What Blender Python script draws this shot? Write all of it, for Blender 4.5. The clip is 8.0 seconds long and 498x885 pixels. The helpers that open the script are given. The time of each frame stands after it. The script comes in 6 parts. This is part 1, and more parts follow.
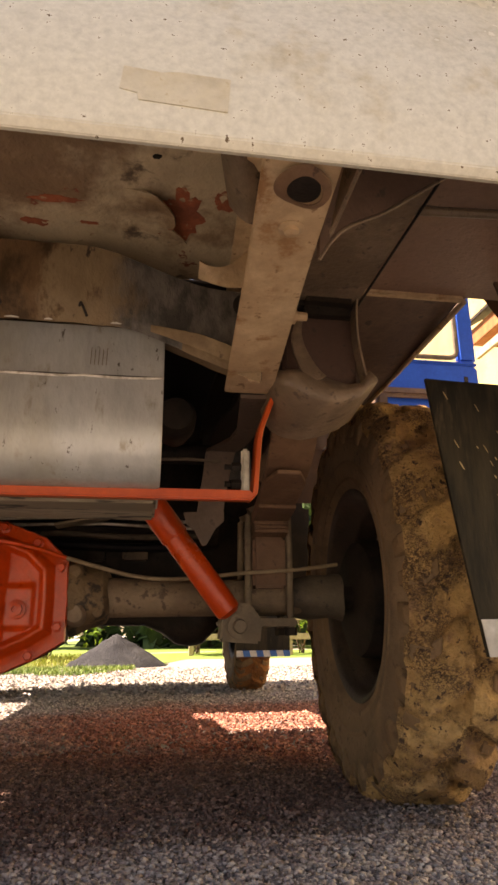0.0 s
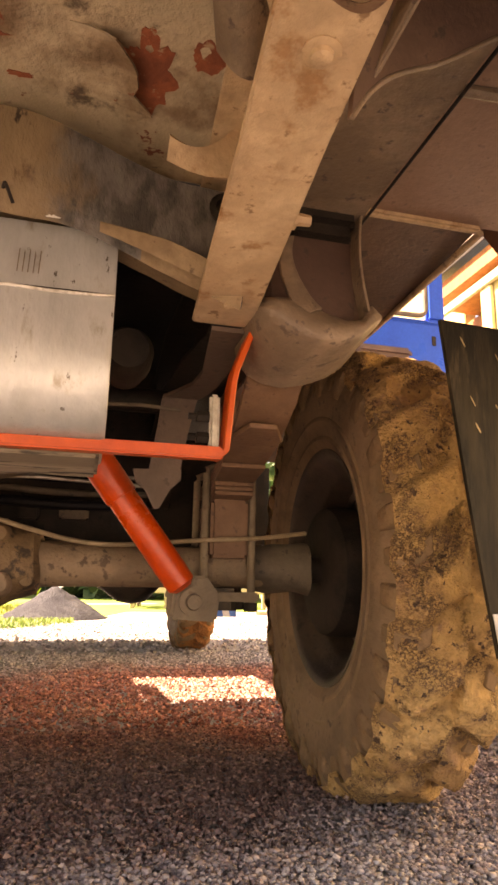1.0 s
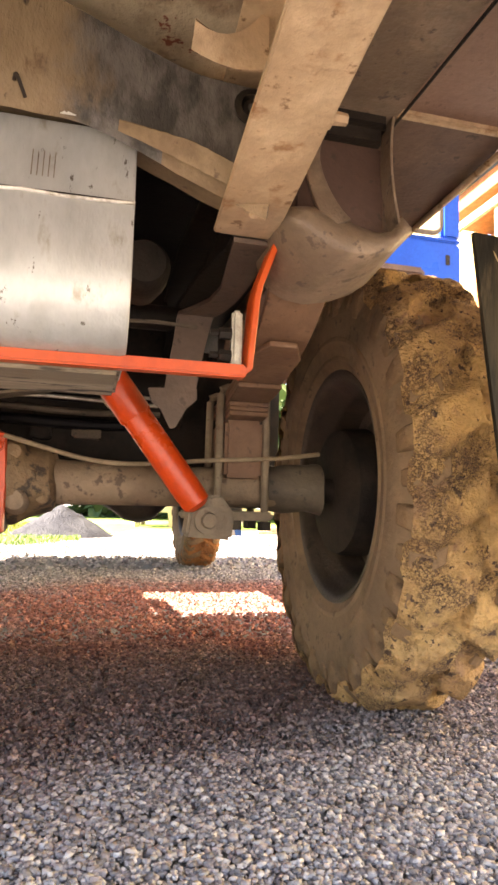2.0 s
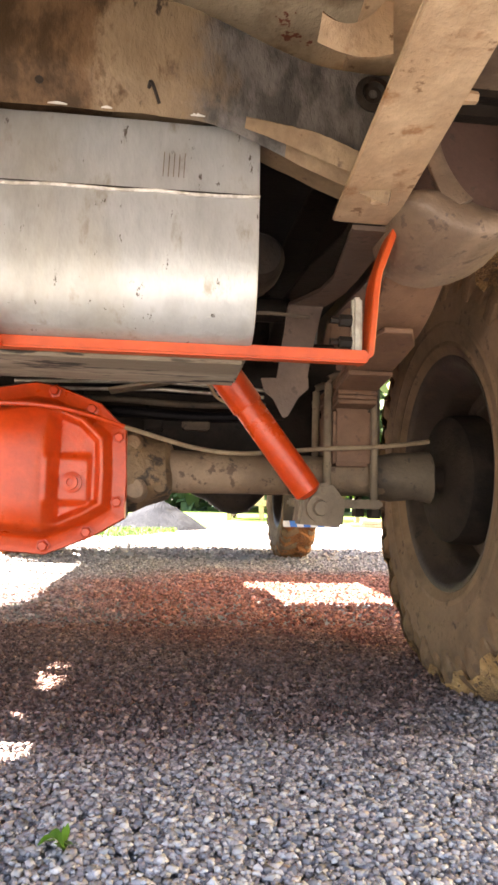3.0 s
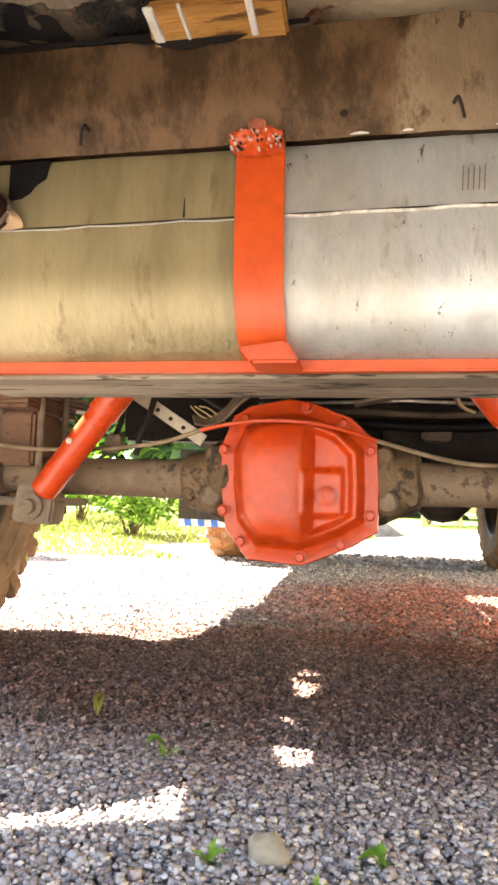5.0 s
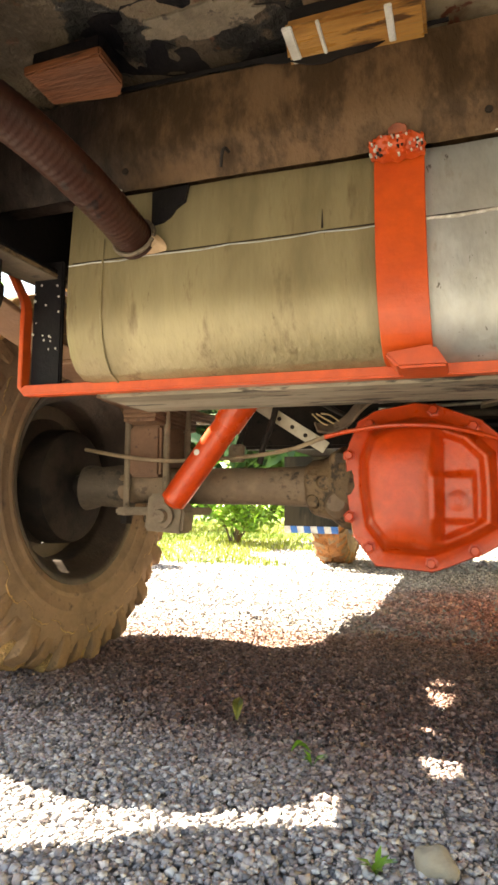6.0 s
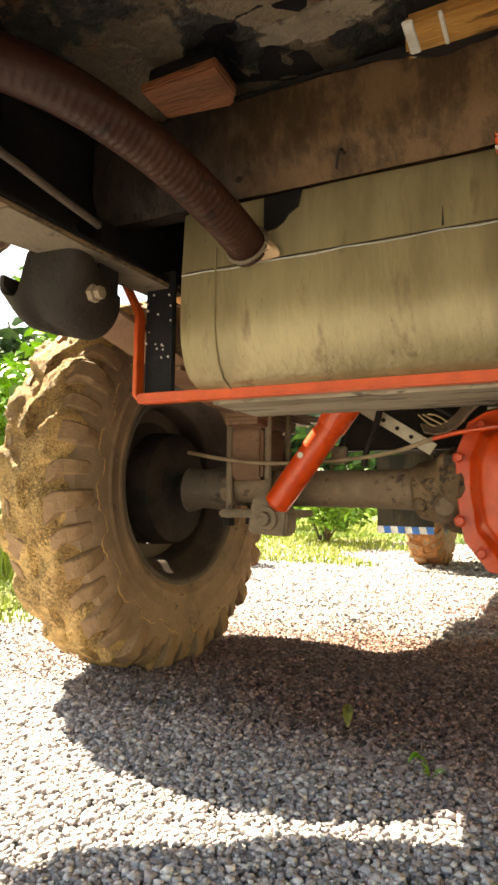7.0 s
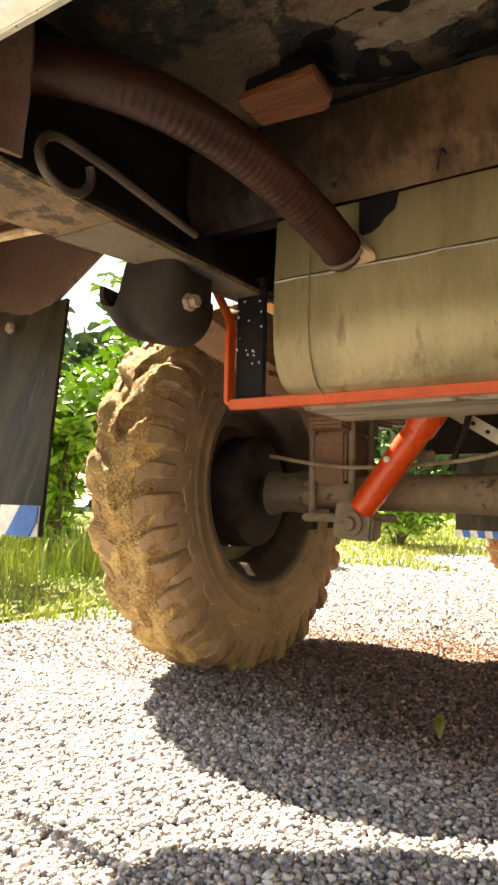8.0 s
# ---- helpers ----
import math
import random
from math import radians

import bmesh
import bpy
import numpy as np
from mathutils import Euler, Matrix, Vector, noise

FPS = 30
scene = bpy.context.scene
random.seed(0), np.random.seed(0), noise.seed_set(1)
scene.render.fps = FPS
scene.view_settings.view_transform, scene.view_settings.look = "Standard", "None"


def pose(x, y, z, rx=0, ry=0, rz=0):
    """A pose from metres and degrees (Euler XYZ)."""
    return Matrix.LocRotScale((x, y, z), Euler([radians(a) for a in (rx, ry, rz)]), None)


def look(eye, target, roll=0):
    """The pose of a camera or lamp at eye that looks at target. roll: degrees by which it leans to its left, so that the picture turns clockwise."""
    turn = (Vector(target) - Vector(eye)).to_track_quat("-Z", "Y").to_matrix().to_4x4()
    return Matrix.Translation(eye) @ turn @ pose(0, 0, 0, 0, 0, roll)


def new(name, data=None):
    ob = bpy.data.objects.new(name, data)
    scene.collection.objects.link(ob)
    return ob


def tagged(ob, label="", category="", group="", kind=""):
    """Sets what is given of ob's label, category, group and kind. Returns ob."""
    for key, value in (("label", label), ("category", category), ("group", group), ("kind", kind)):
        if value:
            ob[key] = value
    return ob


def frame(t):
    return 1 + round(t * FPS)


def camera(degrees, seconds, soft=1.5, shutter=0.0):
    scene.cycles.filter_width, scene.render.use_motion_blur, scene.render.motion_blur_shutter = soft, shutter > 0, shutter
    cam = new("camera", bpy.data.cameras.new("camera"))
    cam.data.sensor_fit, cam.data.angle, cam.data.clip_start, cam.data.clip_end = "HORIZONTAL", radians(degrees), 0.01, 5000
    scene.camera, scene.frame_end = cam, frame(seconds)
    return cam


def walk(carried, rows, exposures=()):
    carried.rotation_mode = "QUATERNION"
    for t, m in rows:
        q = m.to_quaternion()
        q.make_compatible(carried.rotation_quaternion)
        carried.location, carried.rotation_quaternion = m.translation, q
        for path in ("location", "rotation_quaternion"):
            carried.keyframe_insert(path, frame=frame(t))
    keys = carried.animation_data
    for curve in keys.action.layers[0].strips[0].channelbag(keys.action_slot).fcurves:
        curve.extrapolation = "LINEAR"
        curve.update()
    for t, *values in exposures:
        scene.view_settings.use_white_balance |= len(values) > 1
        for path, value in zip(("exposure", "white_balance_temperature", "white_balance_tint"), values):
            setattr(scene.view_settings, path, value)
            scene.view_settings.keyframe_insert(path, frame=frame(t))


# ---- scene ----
cam = camera(42.6, 8.0, soft=2.8)
PATH = [
    (0, (0.29, -1.32, 0.304), (0.602, 0.57, 0.878), -0.5),
    (0.2, (0.294, -1.317, 0.294), (0.661, 0.563, 0.867), -0.6),
    (0.5, (0.293, -1.293, 0.295), (0.713, 0.581, 0.854), -0.4),
    (0.7, (0.29, -1.236, 0.313), (0.731, 0.642, 0.842), 0.1),
    (1, (0.295, -1.137, 0.346), (0.772, 0.755, 0.784), 1.0),
    (1.2, (0.295, -1.116, 0.351), (0.792, 0.784, 0.73), 1.1),
    (2.3, (0.266, -1.122, 0.341), (0.727, 0.816, 0.51), 1.1),
    (2.5, (0.261, -1.125, 0.34), (0.648, 0.83, 0.506), 1.2),
    (3, (0.233, -1.127, 0.332), (0.454, 0.853, 0.506), 1.3),
    (3.5, (0.201, -1.129, 0.336), (0.263, 0.862, 0.512), 1.5),
    (4, (0.171, -1.13, 0.338), (0.097, 0.861, 0.515), 1.6),
    (4.5, (0.147, -1.133, 0.341), (-0.062, 0.848, 0.518), 1.8),
    (5, (0.115, -1.134, 0.345), (-0.232, 0.828, 0.518), 1.7),
    (5.2, (0.098, -1.136, 0.342), (-0.305, 0.815, 0.521), 1.4),
    (6.3, (0.053, -1.157, 0.35), (-0.659, 0.703, 0.53), 0.6),
    (6.5, (0.045, -1.153, 0.356), (-0.72, 0.687, 0.529), 0.7),
    (7, (0.028, -1.163, 0.355), (-0.845, 0.628, 0.532), 0.7),
    (7.5, (0.011, -1.173, 0.357), (-0.975, 0.558, 0.528), 0.8),
    (8, (0.001, -1.179, 0.361), (-1.057, 0.509, 0.536), 1.2),
]
walk(cam, [(t, look(eye, target, roll)) for t, eye, target, roll in PATH],
     exposures=((0.0, 2.12, 10200, 25), (0.5, 1.84, 13000, 41), (1.0, 3.19, 12200, 33), (2.5, 3.77, 7600, 18), (4.5, 3.96, 7900, 17), (6.5, 3.12, 8800, 5), (8.0, 2.80, 9300, 9)))

# ---- light: one sun from the truck's left, open sky ----
SUN = Vector((0.90, -0.33, -1.0)).normalized()
world = bpy.data.worlds.new("sky")
scene.world = world
world.use_nodes = True
wn = world.node_tree
sky = wn.nodes.new("ShaderNodeTexSky")
sky.sky_type = "NISHITA"
sky.sun_disc = False
sky.sun_elevation = math.asin(-SUN.z)
sky.sun_rotation = math.atan2(-SUN.x, -SUN.y)
wn.links.new(sky.outputs["Color"], wn.nodes["Background"].inputs["Color"])
wn.nodes["Background"].inputs["Strength"].default_value = 0.062
sun = new("sun", bpy.data.lights.new("sun", "SUN"))
sun.data.energy, sun.data.angle, sun.data.color = 5.0, radians(0.5), (1.0, 0.965, 0.91)
sun.matrix_world = look((-6, 3, 8), Vector((-6, 3, 8)) + SUN)


# ---- materials ----
def mat(name, c1, c2, c3=None, s1=7.0, s2=45.0, lo=0.42, hi=0.6, lo3=0.58, hi3=0.66, rough=0.75, metal=0.0, bump=0.4,
        bscale=140.0, depth=0.003, stretch=(1, 1, 1), spread=0.0, c4=None, s4=18.0, lo4=0.6, hi4=0.66, spec=0.5, zones=(), spots=(), palette=(), cracks=None):
    """Three colours laid over one another by coarse and fine noise, with grain in relief. spread: tint by piece."""
    m = bpy.data.materials.new(name)
    m.use_nodes = True
    nt = m.node_tree
    nd, ln = nt.nodes, nt.links
    b = nd["Principled BSDF"]
    co = nd.new("ShaderNodeTexCoord")
    mp = nd.new("ShaderNodeMapping")
    mp.inputs["Scale"].default_value = stretch
    ln.new(co.outputs["Object"], mp.inputs["Vector"])

    def noise_at(scale, detail=6.0, rg=0.65):
        n = nd.new("ShaderNodeTexNoise")
        n.inputs["Scale"].default_value, n.inputs["Detail"].default_value, n.inputs["Roughness"].default_value = scale, detail, rg
        ln.new(mp.outputs["Vector"], n.inputs["Vector"])
        return n.outputs["Fac"]

    def ramp(fac, a, z):
        r = nd.new("ShaderNodeMapRange")
        r.interpolation_type = "SMOOTHSTEP"
        r.inputs["From Min"].default_value, r.inputs["From Max"].default_value = a, z
        ln.new(fac, r.inputs["Value"])
        return r.outputs["Result"]

    def blend(fac, a, z):
        x = nd.new("ShaderNodeMix")
        x.data_type = "RGBA"
        ln.new(fac, x.inputs["Factor"])
        for sock, v in ((x.inputs[6], a), (x.inputs[7], z)):
            if isinstance(v, tuple):
                sock.default_value = (*v, 1)
            else:
                ln.new(v, sock)
        return x.outputs[2]

    coarse, fine, grain = noise_at(s1), noise_at(s2), noise_at(bscale, 3.0)
    col = blend(ramp(coarse, lo, hi), c1, c2)
    if palette:
        pick = nd.new("ShaderNodeValToRGB")
        pick.color_ramp.interpolation = "CONSTANT"
        while len(pick.color_ramp.elements) < len(palette):
            pick.color_ramp.elements.new(0.5)
        for k, paint in enumerate(palette):
            pick.color_ramp.elements[k].position, pick.color_ramp.elements[k].color = k / len(palette), (*paint, 1)
        isle = nd.new("ShaderNodeNewGeometry")
        ln.new(isle.outputs["Random Per Island"], pick.inputs["Fac"])
        col = pick.outputs["Color"]
    if c3:
        col = blend(ramp(fine, lo3, hi3), col, c3)
    if c4:
        col = blend(ramp(noise_at(s4, 5.0, 0.7), lo4, hi4), col, c4)
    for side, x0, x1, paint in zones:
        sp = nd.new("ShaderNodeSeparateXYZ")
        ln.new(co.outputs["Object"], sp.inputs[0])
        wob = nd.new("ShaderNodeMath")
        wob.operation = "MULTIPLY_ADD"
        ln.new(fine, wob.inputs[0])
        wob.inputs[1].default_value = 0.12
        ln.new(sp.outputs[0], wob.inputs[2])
        mottle = blend(ramp(noise_at(24.0), 0.40, 0.62), paint, tuple(v * 0.4 for v in paint))
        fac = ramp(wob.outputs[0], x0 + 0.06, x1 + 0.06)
        col = blend(fac, mottle, col) if side < 0 else blend(fac, col, mottle)
    # elliptical tints multiplied in; the gravel's carry bounce light and shade
    for cx, cy, rx, ry, paint in spots:
        sub = nd.new("ShaderNodeVectorMath")
        sub.operation = "SUBTRACT"
        ln.new(co.outputs["Object"], sub.inputs[0])
        sub.inputs[1].default_value = (cx, cy, 0)
        mul = nd.new("ShaderNodeVectorMath")
        mul.operation = "MULTIPLY"
        ln.new(sub.outputs["Vector"], mul.inputs[0])
        mul.inputs[1].default_value = (1 / rx, 1 / ry, 0)
        far = nd.new("ShaderNodeVectorMath")
        far.operation = "LENGTH"
        ln.new(mul.outputs["Vector"], far.inputs[0])
        wave = nd.new("ShaderNodeMath")
        wave.operation = "MULTIPLY_ADD"
        ln.new(noise_at(4.0), wave.inputs[0])
        wave.inputs[1].default_value = 0.9
        ln.new(far.outputs["Value"], wave.inputs[2])
        blotch = nd.new("ShaderNodeMix")
        blotch.data_type, blotch.blend_type = "RGBA", "MULTIPLY"
        blotch.inputs["Factor"].default_value = 1.0
        ln.new(col, blotch.inputs[6])
        blotch.inputs[7].default_value = (*paint, 1)
        col = blend(ramp(wave.outputs[0], 0.95, 1.65), blotch.outputs[2], col)
    b.inputs["Specular IOR Level"].default_value = spec
    hs = nd.new("ShaderNodeHueSaturation")
    ln.new(col, hs.inputs["Color"])
    val = nd.new("ShaderNodeMath")
    val.operation = "MULTIPLY_ADD"
    ln.new(fine, val.inputs[0])
    val.inputs[1].default_value, val.inputs[2].default_value = 0.7, 0.65
    if spread:
        gm = nd.new("ShaderNodeNewGeometry")
        v2 = nd.new("ShaderNodeMath")
        v2.operation = "MULTIPLY_ADD"
        ln.new(gm.outputs["Random Per Island"], v2.inputs[0])
        v2.inputs[1].default_value, v2.inputs[2].default_value = spread, 1 - spread / 2
        v3 = nd.new("ShaderNodeMath")
        v3.operation = "MULTIPLY"
        ln.new(val.outputs[0], v3.inputs[0])
        ln.new(v2.outputs[0], v3.inputs[1])
        ln.new(v3.outputs[0], hs.inputs["Value"])
    else:
        ln.new(val.outputs[0], hs.inputs["Value"])
    ln.new(hs.outputs["Color"], b.inputs["Base Color"])
    rr = nd.new("ShaderNodeMath")
    rr.operation = "MULTIPLY_ADD"
    rr.use_clamp = True
    ln.new(coarse, rr.inputs[0])
    rr.inputs[1].default_value, rr.inputs[2].default_value = 0.3, rough - 0.15
    ln.new(rr.outputs[0], b.inputs["Roughness"])
    b.inputs["Metallic"].default_value = metal
    add = nd.new("ShaderNodeMath")
    add.operation = "ADD"
    ln.new(grain, add.inputs[0])
    ln.new(fine, add.inputs[1])
    if cracks:
        vo = nd.new("ShaderNodeTexVoronoi")
        vo.feature = "DISTANCE_TO_EDGE"
        vo.inputs["Scale"].default_value = cracks[0]
        bend = nd.new("ShaderNodeMix")
        bend.data_type = "VECTOR"
        bend.inputs["Factor"].default_value = 0.018
        ln.new(mp.outputs["Vector"], bend.inputs[4])
        wig = nd.new("ShaderNodeTexNoise")
        wig.inputs["Scale"].default_value = cracks[0] * 1.6
        ln.new(mp.outputs["Vector"], wig.inputs["Vector"])
        ln.new(wig.outputs["Color"], bend.inputs[5])
        ln.new(bend.outputs[1], vo.inputs["Vector"])
        whole = nd.new("ShaderNodeMath")
        whole.operation = "MAXIMUM"
        ln.new(ramp(vo.outputs["Distance"], 0.01, cracks[1]), whole.inputs[0])
        ln.new(ramp(noise_at(cracks[3]), 0.44, 0.56), whole.inputs[1])
        ln.new(blend(whole.outputs[0], cracks[2], col), hs.inputs["Color"])
        more = nd.new("ShaderNodeMath")
        more.operation = "ADD"
        ln.new(add.outputs[0], more.inputs[0])
        ln.new(whole.outputs[0], more.inputs[1])
        add = more
    bp = nd.new("ShaderNodeBump")
    bp.inputs["Strength"].default_value, bp.inputs["Distance"].default_value = bump, depth
    ln.new(add.outputs[0], bp.inputs["Height"])
    ln.new(bp.outputs["Normal"], b.inputs["Normal"])
    return m


# spots colour red bounce and brown shade under the truck into the stones
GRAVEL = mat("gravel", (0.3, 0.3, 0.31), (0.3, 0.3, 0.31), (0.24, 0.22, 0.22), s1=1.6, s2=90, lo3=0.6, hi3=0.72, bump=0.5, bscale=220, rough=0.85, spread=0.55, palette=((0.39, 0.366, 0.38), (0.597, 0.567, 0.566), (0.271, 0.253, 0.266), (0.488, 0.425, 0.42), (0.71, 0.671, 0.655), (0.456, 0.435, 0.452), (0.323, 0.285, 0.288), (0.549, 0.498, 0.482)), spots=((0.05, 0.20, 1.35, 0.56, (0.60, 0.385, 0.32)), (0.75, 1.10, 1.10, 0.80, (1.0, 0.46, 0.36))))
DIRT = mat("gravel_bed", (0.309, 0.306, 0.306), (0.354, 0.345, 0.336), (0.24, 0.23, 0.23), s1=3, s2=70, bump=1.0, bscale=130, depth=0.012, rough=0.9)
MUDDY = mat("muddy_steel", (0.17, 0.125, 0.085), (0.25, 0.19, 0.13), (0.11, 0.075, 0.05), s1=9, s2=40, rough=0.75, bump=0.5)
TAUPE = mat("dusty_steel", (0.436, 0.295, 0.18), (0.571, 0.409, 0.261), (0.208, 0.119, 0.0631), s1=8, s2=50, lo3=0.60, hi3=0.68, rough=0.7, bump=0.45, c4=(0.312, 0.162, 0.0766), s4=14, lo4=0.56, hi4=0.68)
# zones along x: brown, tan, grey, and near-black at the left end
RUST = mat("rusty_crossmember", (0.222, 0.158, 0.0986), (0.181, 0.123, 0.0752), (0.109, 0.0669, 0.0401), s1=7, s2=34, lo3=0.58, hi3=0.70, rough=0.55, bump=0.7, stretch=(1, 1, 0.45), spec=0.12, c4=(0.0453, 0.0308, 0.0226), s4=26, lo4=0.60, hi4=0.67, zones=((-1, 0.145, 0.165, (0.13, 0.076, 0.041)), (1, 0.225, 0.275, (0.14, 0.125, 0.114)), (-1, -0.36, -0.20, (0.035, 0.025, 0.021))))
LIPTAN = mat("tan_lip", (0.238, 0.16, 0.0902), (0.18, 0.115, 0.064), (0.0984, 0.059, 0.0344), s1=14, s2=60, lo3=0.6, hi3=0.7, rough=0.75)
STAIN = mat("beige_stain", (0.52, 0.47, 0.365), (0.46, 0.40, 0.29), (0.34, 0.27, 0.17), s1=14, s2=60, lo3=0.58, hi3=0.70, rough=0.4)
# near-black for the drums and axle ends
HUBDARK = mat("black_hub_iron", (0.014, 0.011, 0.010), (0.03, 0.022, 0.018), s1=9, s2=40, rough=0.7, spec=0.12)
AXLE = mat("earthy_axle_steel", (0.181, 0.122, 0.0789), (0.246, 0.171, 0.112), (0.0948, 0.0612, 0.0415), s1=7, s2=40, rough=0.75, bump=0.6, c4=(0.0475, 0.0333, 0.0249), s4=12, lo4=0.60, hi4=0.68)
BOXBROWN = mat("brown_box_steel", (0.095, 0.062, 0.046), (0.13, 0.085, 0.063), (0.065, 0.043, 0.033), s1=6, s2=40, rough=0.65)
FLANGE = mat("earthy_flange", (0.20, 0.125, 0.066), (0.13, 0.08, 0.043), (0.04, 0.026, 0.017), s1=11, s2=30, lo3=0.50, hi3=0.60, rough=0.75, bump=0.8)
GOLDWOOD = mat("varnished_wood", (0.40, 0.20, 0.06), (0.25, 0.11, 0.03), (0.08, 0.035, 0.015), s1=9, s2=26, lo3=0.55, hi3=0.62, rough=0.3, bump=0.4, stretch=(0.3, 2, 2))
SPRING = mat("brown_spring_steel", (0.199, 0.11, 0.0648), (0.161, 0.0836, 0.049), (0.0848, 0.0441, 0.0288), s1=7, s2=45, rough=0.65, bump=0.45)
HANGER = mat("dull_brown_hanger", (0.152, 0.104, 0.0709), (0.23, 0.163, 0.113), (0.0844, 0.0563, 0.0405), s1=12, s2=50, rough=0.55, bump=0.5)
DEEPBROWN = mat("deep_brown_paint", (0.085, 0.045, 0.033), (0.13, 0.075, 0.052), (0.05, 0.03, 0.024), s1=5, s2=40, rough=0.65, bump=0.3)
# greasy steel, lowered to near-black to include the shade of recesses
DARK = mat("dark_greasy_shaded_steel", (0.016, 0.012, 0.010), (0.032, 0.024, 0.019), (0.009, 0.008, 0.007), s1=7, s2=40, rough=0.6, bump=0.4, spec=0.18)
PEEL = mat("dull_peeling_paint", (0.21, 0.17, 0.125), (0.14, 0.11, 0.078), (0.05, 0.04, 0.03), s1=14, s2=40, lo3=0.56, hi3=0.64, rough=0.65, bump=0.6)
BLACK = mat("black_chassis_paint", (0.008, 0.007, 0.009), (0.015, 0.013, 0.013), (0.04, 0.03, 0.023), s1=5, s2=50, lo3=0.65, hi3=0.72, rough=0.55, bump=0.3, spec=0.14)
# tar on the left pan, with its shade darkened into the colours
TARSHADE = mat("tar_shaded_floor", (0.15, 0.112, 0.075), (0.07, 0.05, 0.033), (0.011, 0.010, 0.009), s1=5, s2=8, lo=0.42, hi=0.58, lo3=0.48, hi3=0.515, rough=0.5, bump=0.8, bscale=70, depth=0.006, c4=(0.10, 0.042, 0.022), s4=22, lo4=0.60, hi4=0.66)
FLOORPAN = mat("floor_pan", (0.47, 0.375, 0.26), (0.20, 0.125, 0.075), (0.09, 0.06, 0.04), s1=4.2, s2=15, lo=0.43, hi=0.56, lo3=0.57, hi3=0.68, rough=0.55, bump=0.6, bscale=70, depth=0.005, c4=(0.20, 0.05, 0.022), s4=16, lo4=0.62, hi4=0.65)
PRIMER = mat("red_primer", (0.32, 0.085, 0.038), (0.22, 0.06, 0.03), (0.34, 0.22, 0.14), s1=24, s2=60, lo3=0.58, hi3=0.66, rough=0.8)
GRIME = mat("grimy_steel", (0.13, 0.098, 0.068), (0.085, 0.065, 0.048), (0.04, 0.032, 0.026), s1=8, s2=36, lo3=0.57, hi3=0.66, rough=0.75, bump=0.5)
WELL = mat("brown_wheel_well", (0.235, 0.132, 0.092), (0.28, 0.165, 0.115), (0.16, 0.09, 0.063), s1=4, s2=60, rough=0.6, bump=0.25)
TANKDUST = mat("khaki_dusted_aluminium", (0.288, 0.235, 0.132), (0.209, 0.165, 0.0884), (0.131, 0.0922, 0.0483), s1=6, s2=30, lo=0.42, hi=0.60, lo3=0.53, hi3=0.70, rough=0.42, metal=0.3, bump=0.7, bscale=80, depth=0.003, stretch=(1, 1, 0.22), c4=(0.094, 0.0667, 0.0341), s4=80, lo4=0.65, hi4=0.72)
TANK = mat("tank_aluminium", (0.446, 0.456, 0.456), (0.361, 0.351, 0.318), (0.266, 0.242, 0.204), s1=5, s2=34, lo=0.42, hi=0.66, lo3=0.55, hi3=0.72, rough=0.42, metal=0.45, bump=0.55, bscale=60, depth=0.003, stretch=(1, 1, 0.4), c4=(0.114, 0.095, 0.0808), s4=95, lo4=0.64, hi4=0.68)
WELD = mat("weld_bead", (0.75, 0.72, 0.67), (0.5, 0.46, 0.4), s1=60, rough=0.5, metal=0.6, bump=0.6)
ORANGE = mat("orange_paint", (0.516, 0.0686, 0.0117), (0.473, 0.0578, 0.0105), (0.359, 0.0506, 0.013), s1=12, s2=55, lo3=0.68, hi3=0.76, rough=0.42, bump=0.15)
REDORANGE = mat("red_orange_paint", (0.605, 0.0628, 0.0108), (0.546, 0.0514, 0.00941), (0.378, 0.0357, 0.0108), s1=10, s2=55, lo3=0.68, hi3=0.78, rough=0.3, bump=0.15)
RUBBER = mat("dusty_rubber", (0.247, 0.16, 0.0972), (0.173, 0.112, 0.0684), (0.0788, 0.05, 0.0324), s1=6, s2=38, lo3=0.57, hi3=0.70, rough=0.8, bump=0.4)
LUGMUD = mat("mud_stained_rubber", (0.258, 0.159, 0.0871), (0.2, 0.122, 0.0671), (0.126, 0.0762, 0.0435), s1=10, s2=50, lo3=0.56, hi3=0.68, rough=0.85, bump=0.6, bscale=110, depth=0.004)
MUD = mat("dried_mud", (0.636, 0.393, 0.17), (0.487, 0.285, 0.13), (0.106, 0.0627, 0.0415), s1=7, s2=62, lo3=0.59, hi3=0.63, rough=0.92, bump=1.0, bscale=140, depth=0.010, c4=(0.409, 0.235, 0.13), s4=9, lo4=0.55, hi4=0.64, cracks=(130, 0.15, (0.186, 0.11, 0.0715), 11))
REDMUD = mat("red_earth_mud", (0.408, 0.17, 0.0595), (0.306, 0.119, 0.0425), (0.102, 0.051, 0.0255), s1=9, s2=80, lo3=0.56, hi3=0.64, rough=0.92, bump=1.0, bscale=90, depth=0.01)
PALEMUD = mat("pale_dried_mud", (0.682, 0.446, 0.187), (0.528, 0.314, 0.127), (0.33, 0.205, 0.10), s1=7, s2=95, lo3=0.57, hi3=0.65, rough=0.92, bump=1.0, bscale=170, depth=0.012, c4=(0.50, 0.30, 0.10), s4=11, lo4=0.58, hi4=0.66, cracks=(120, 0.10, (0.264, 0.165, 0.077), 15))
RIM = mat("dusty_rim", (0.038, 0.026, 0.020), (0.07, 0.048, 0.034), (0.02, 0.015, 0.012), s1=8, s2=40, lo3=0.56, hi3=0.68, rough=0.5)
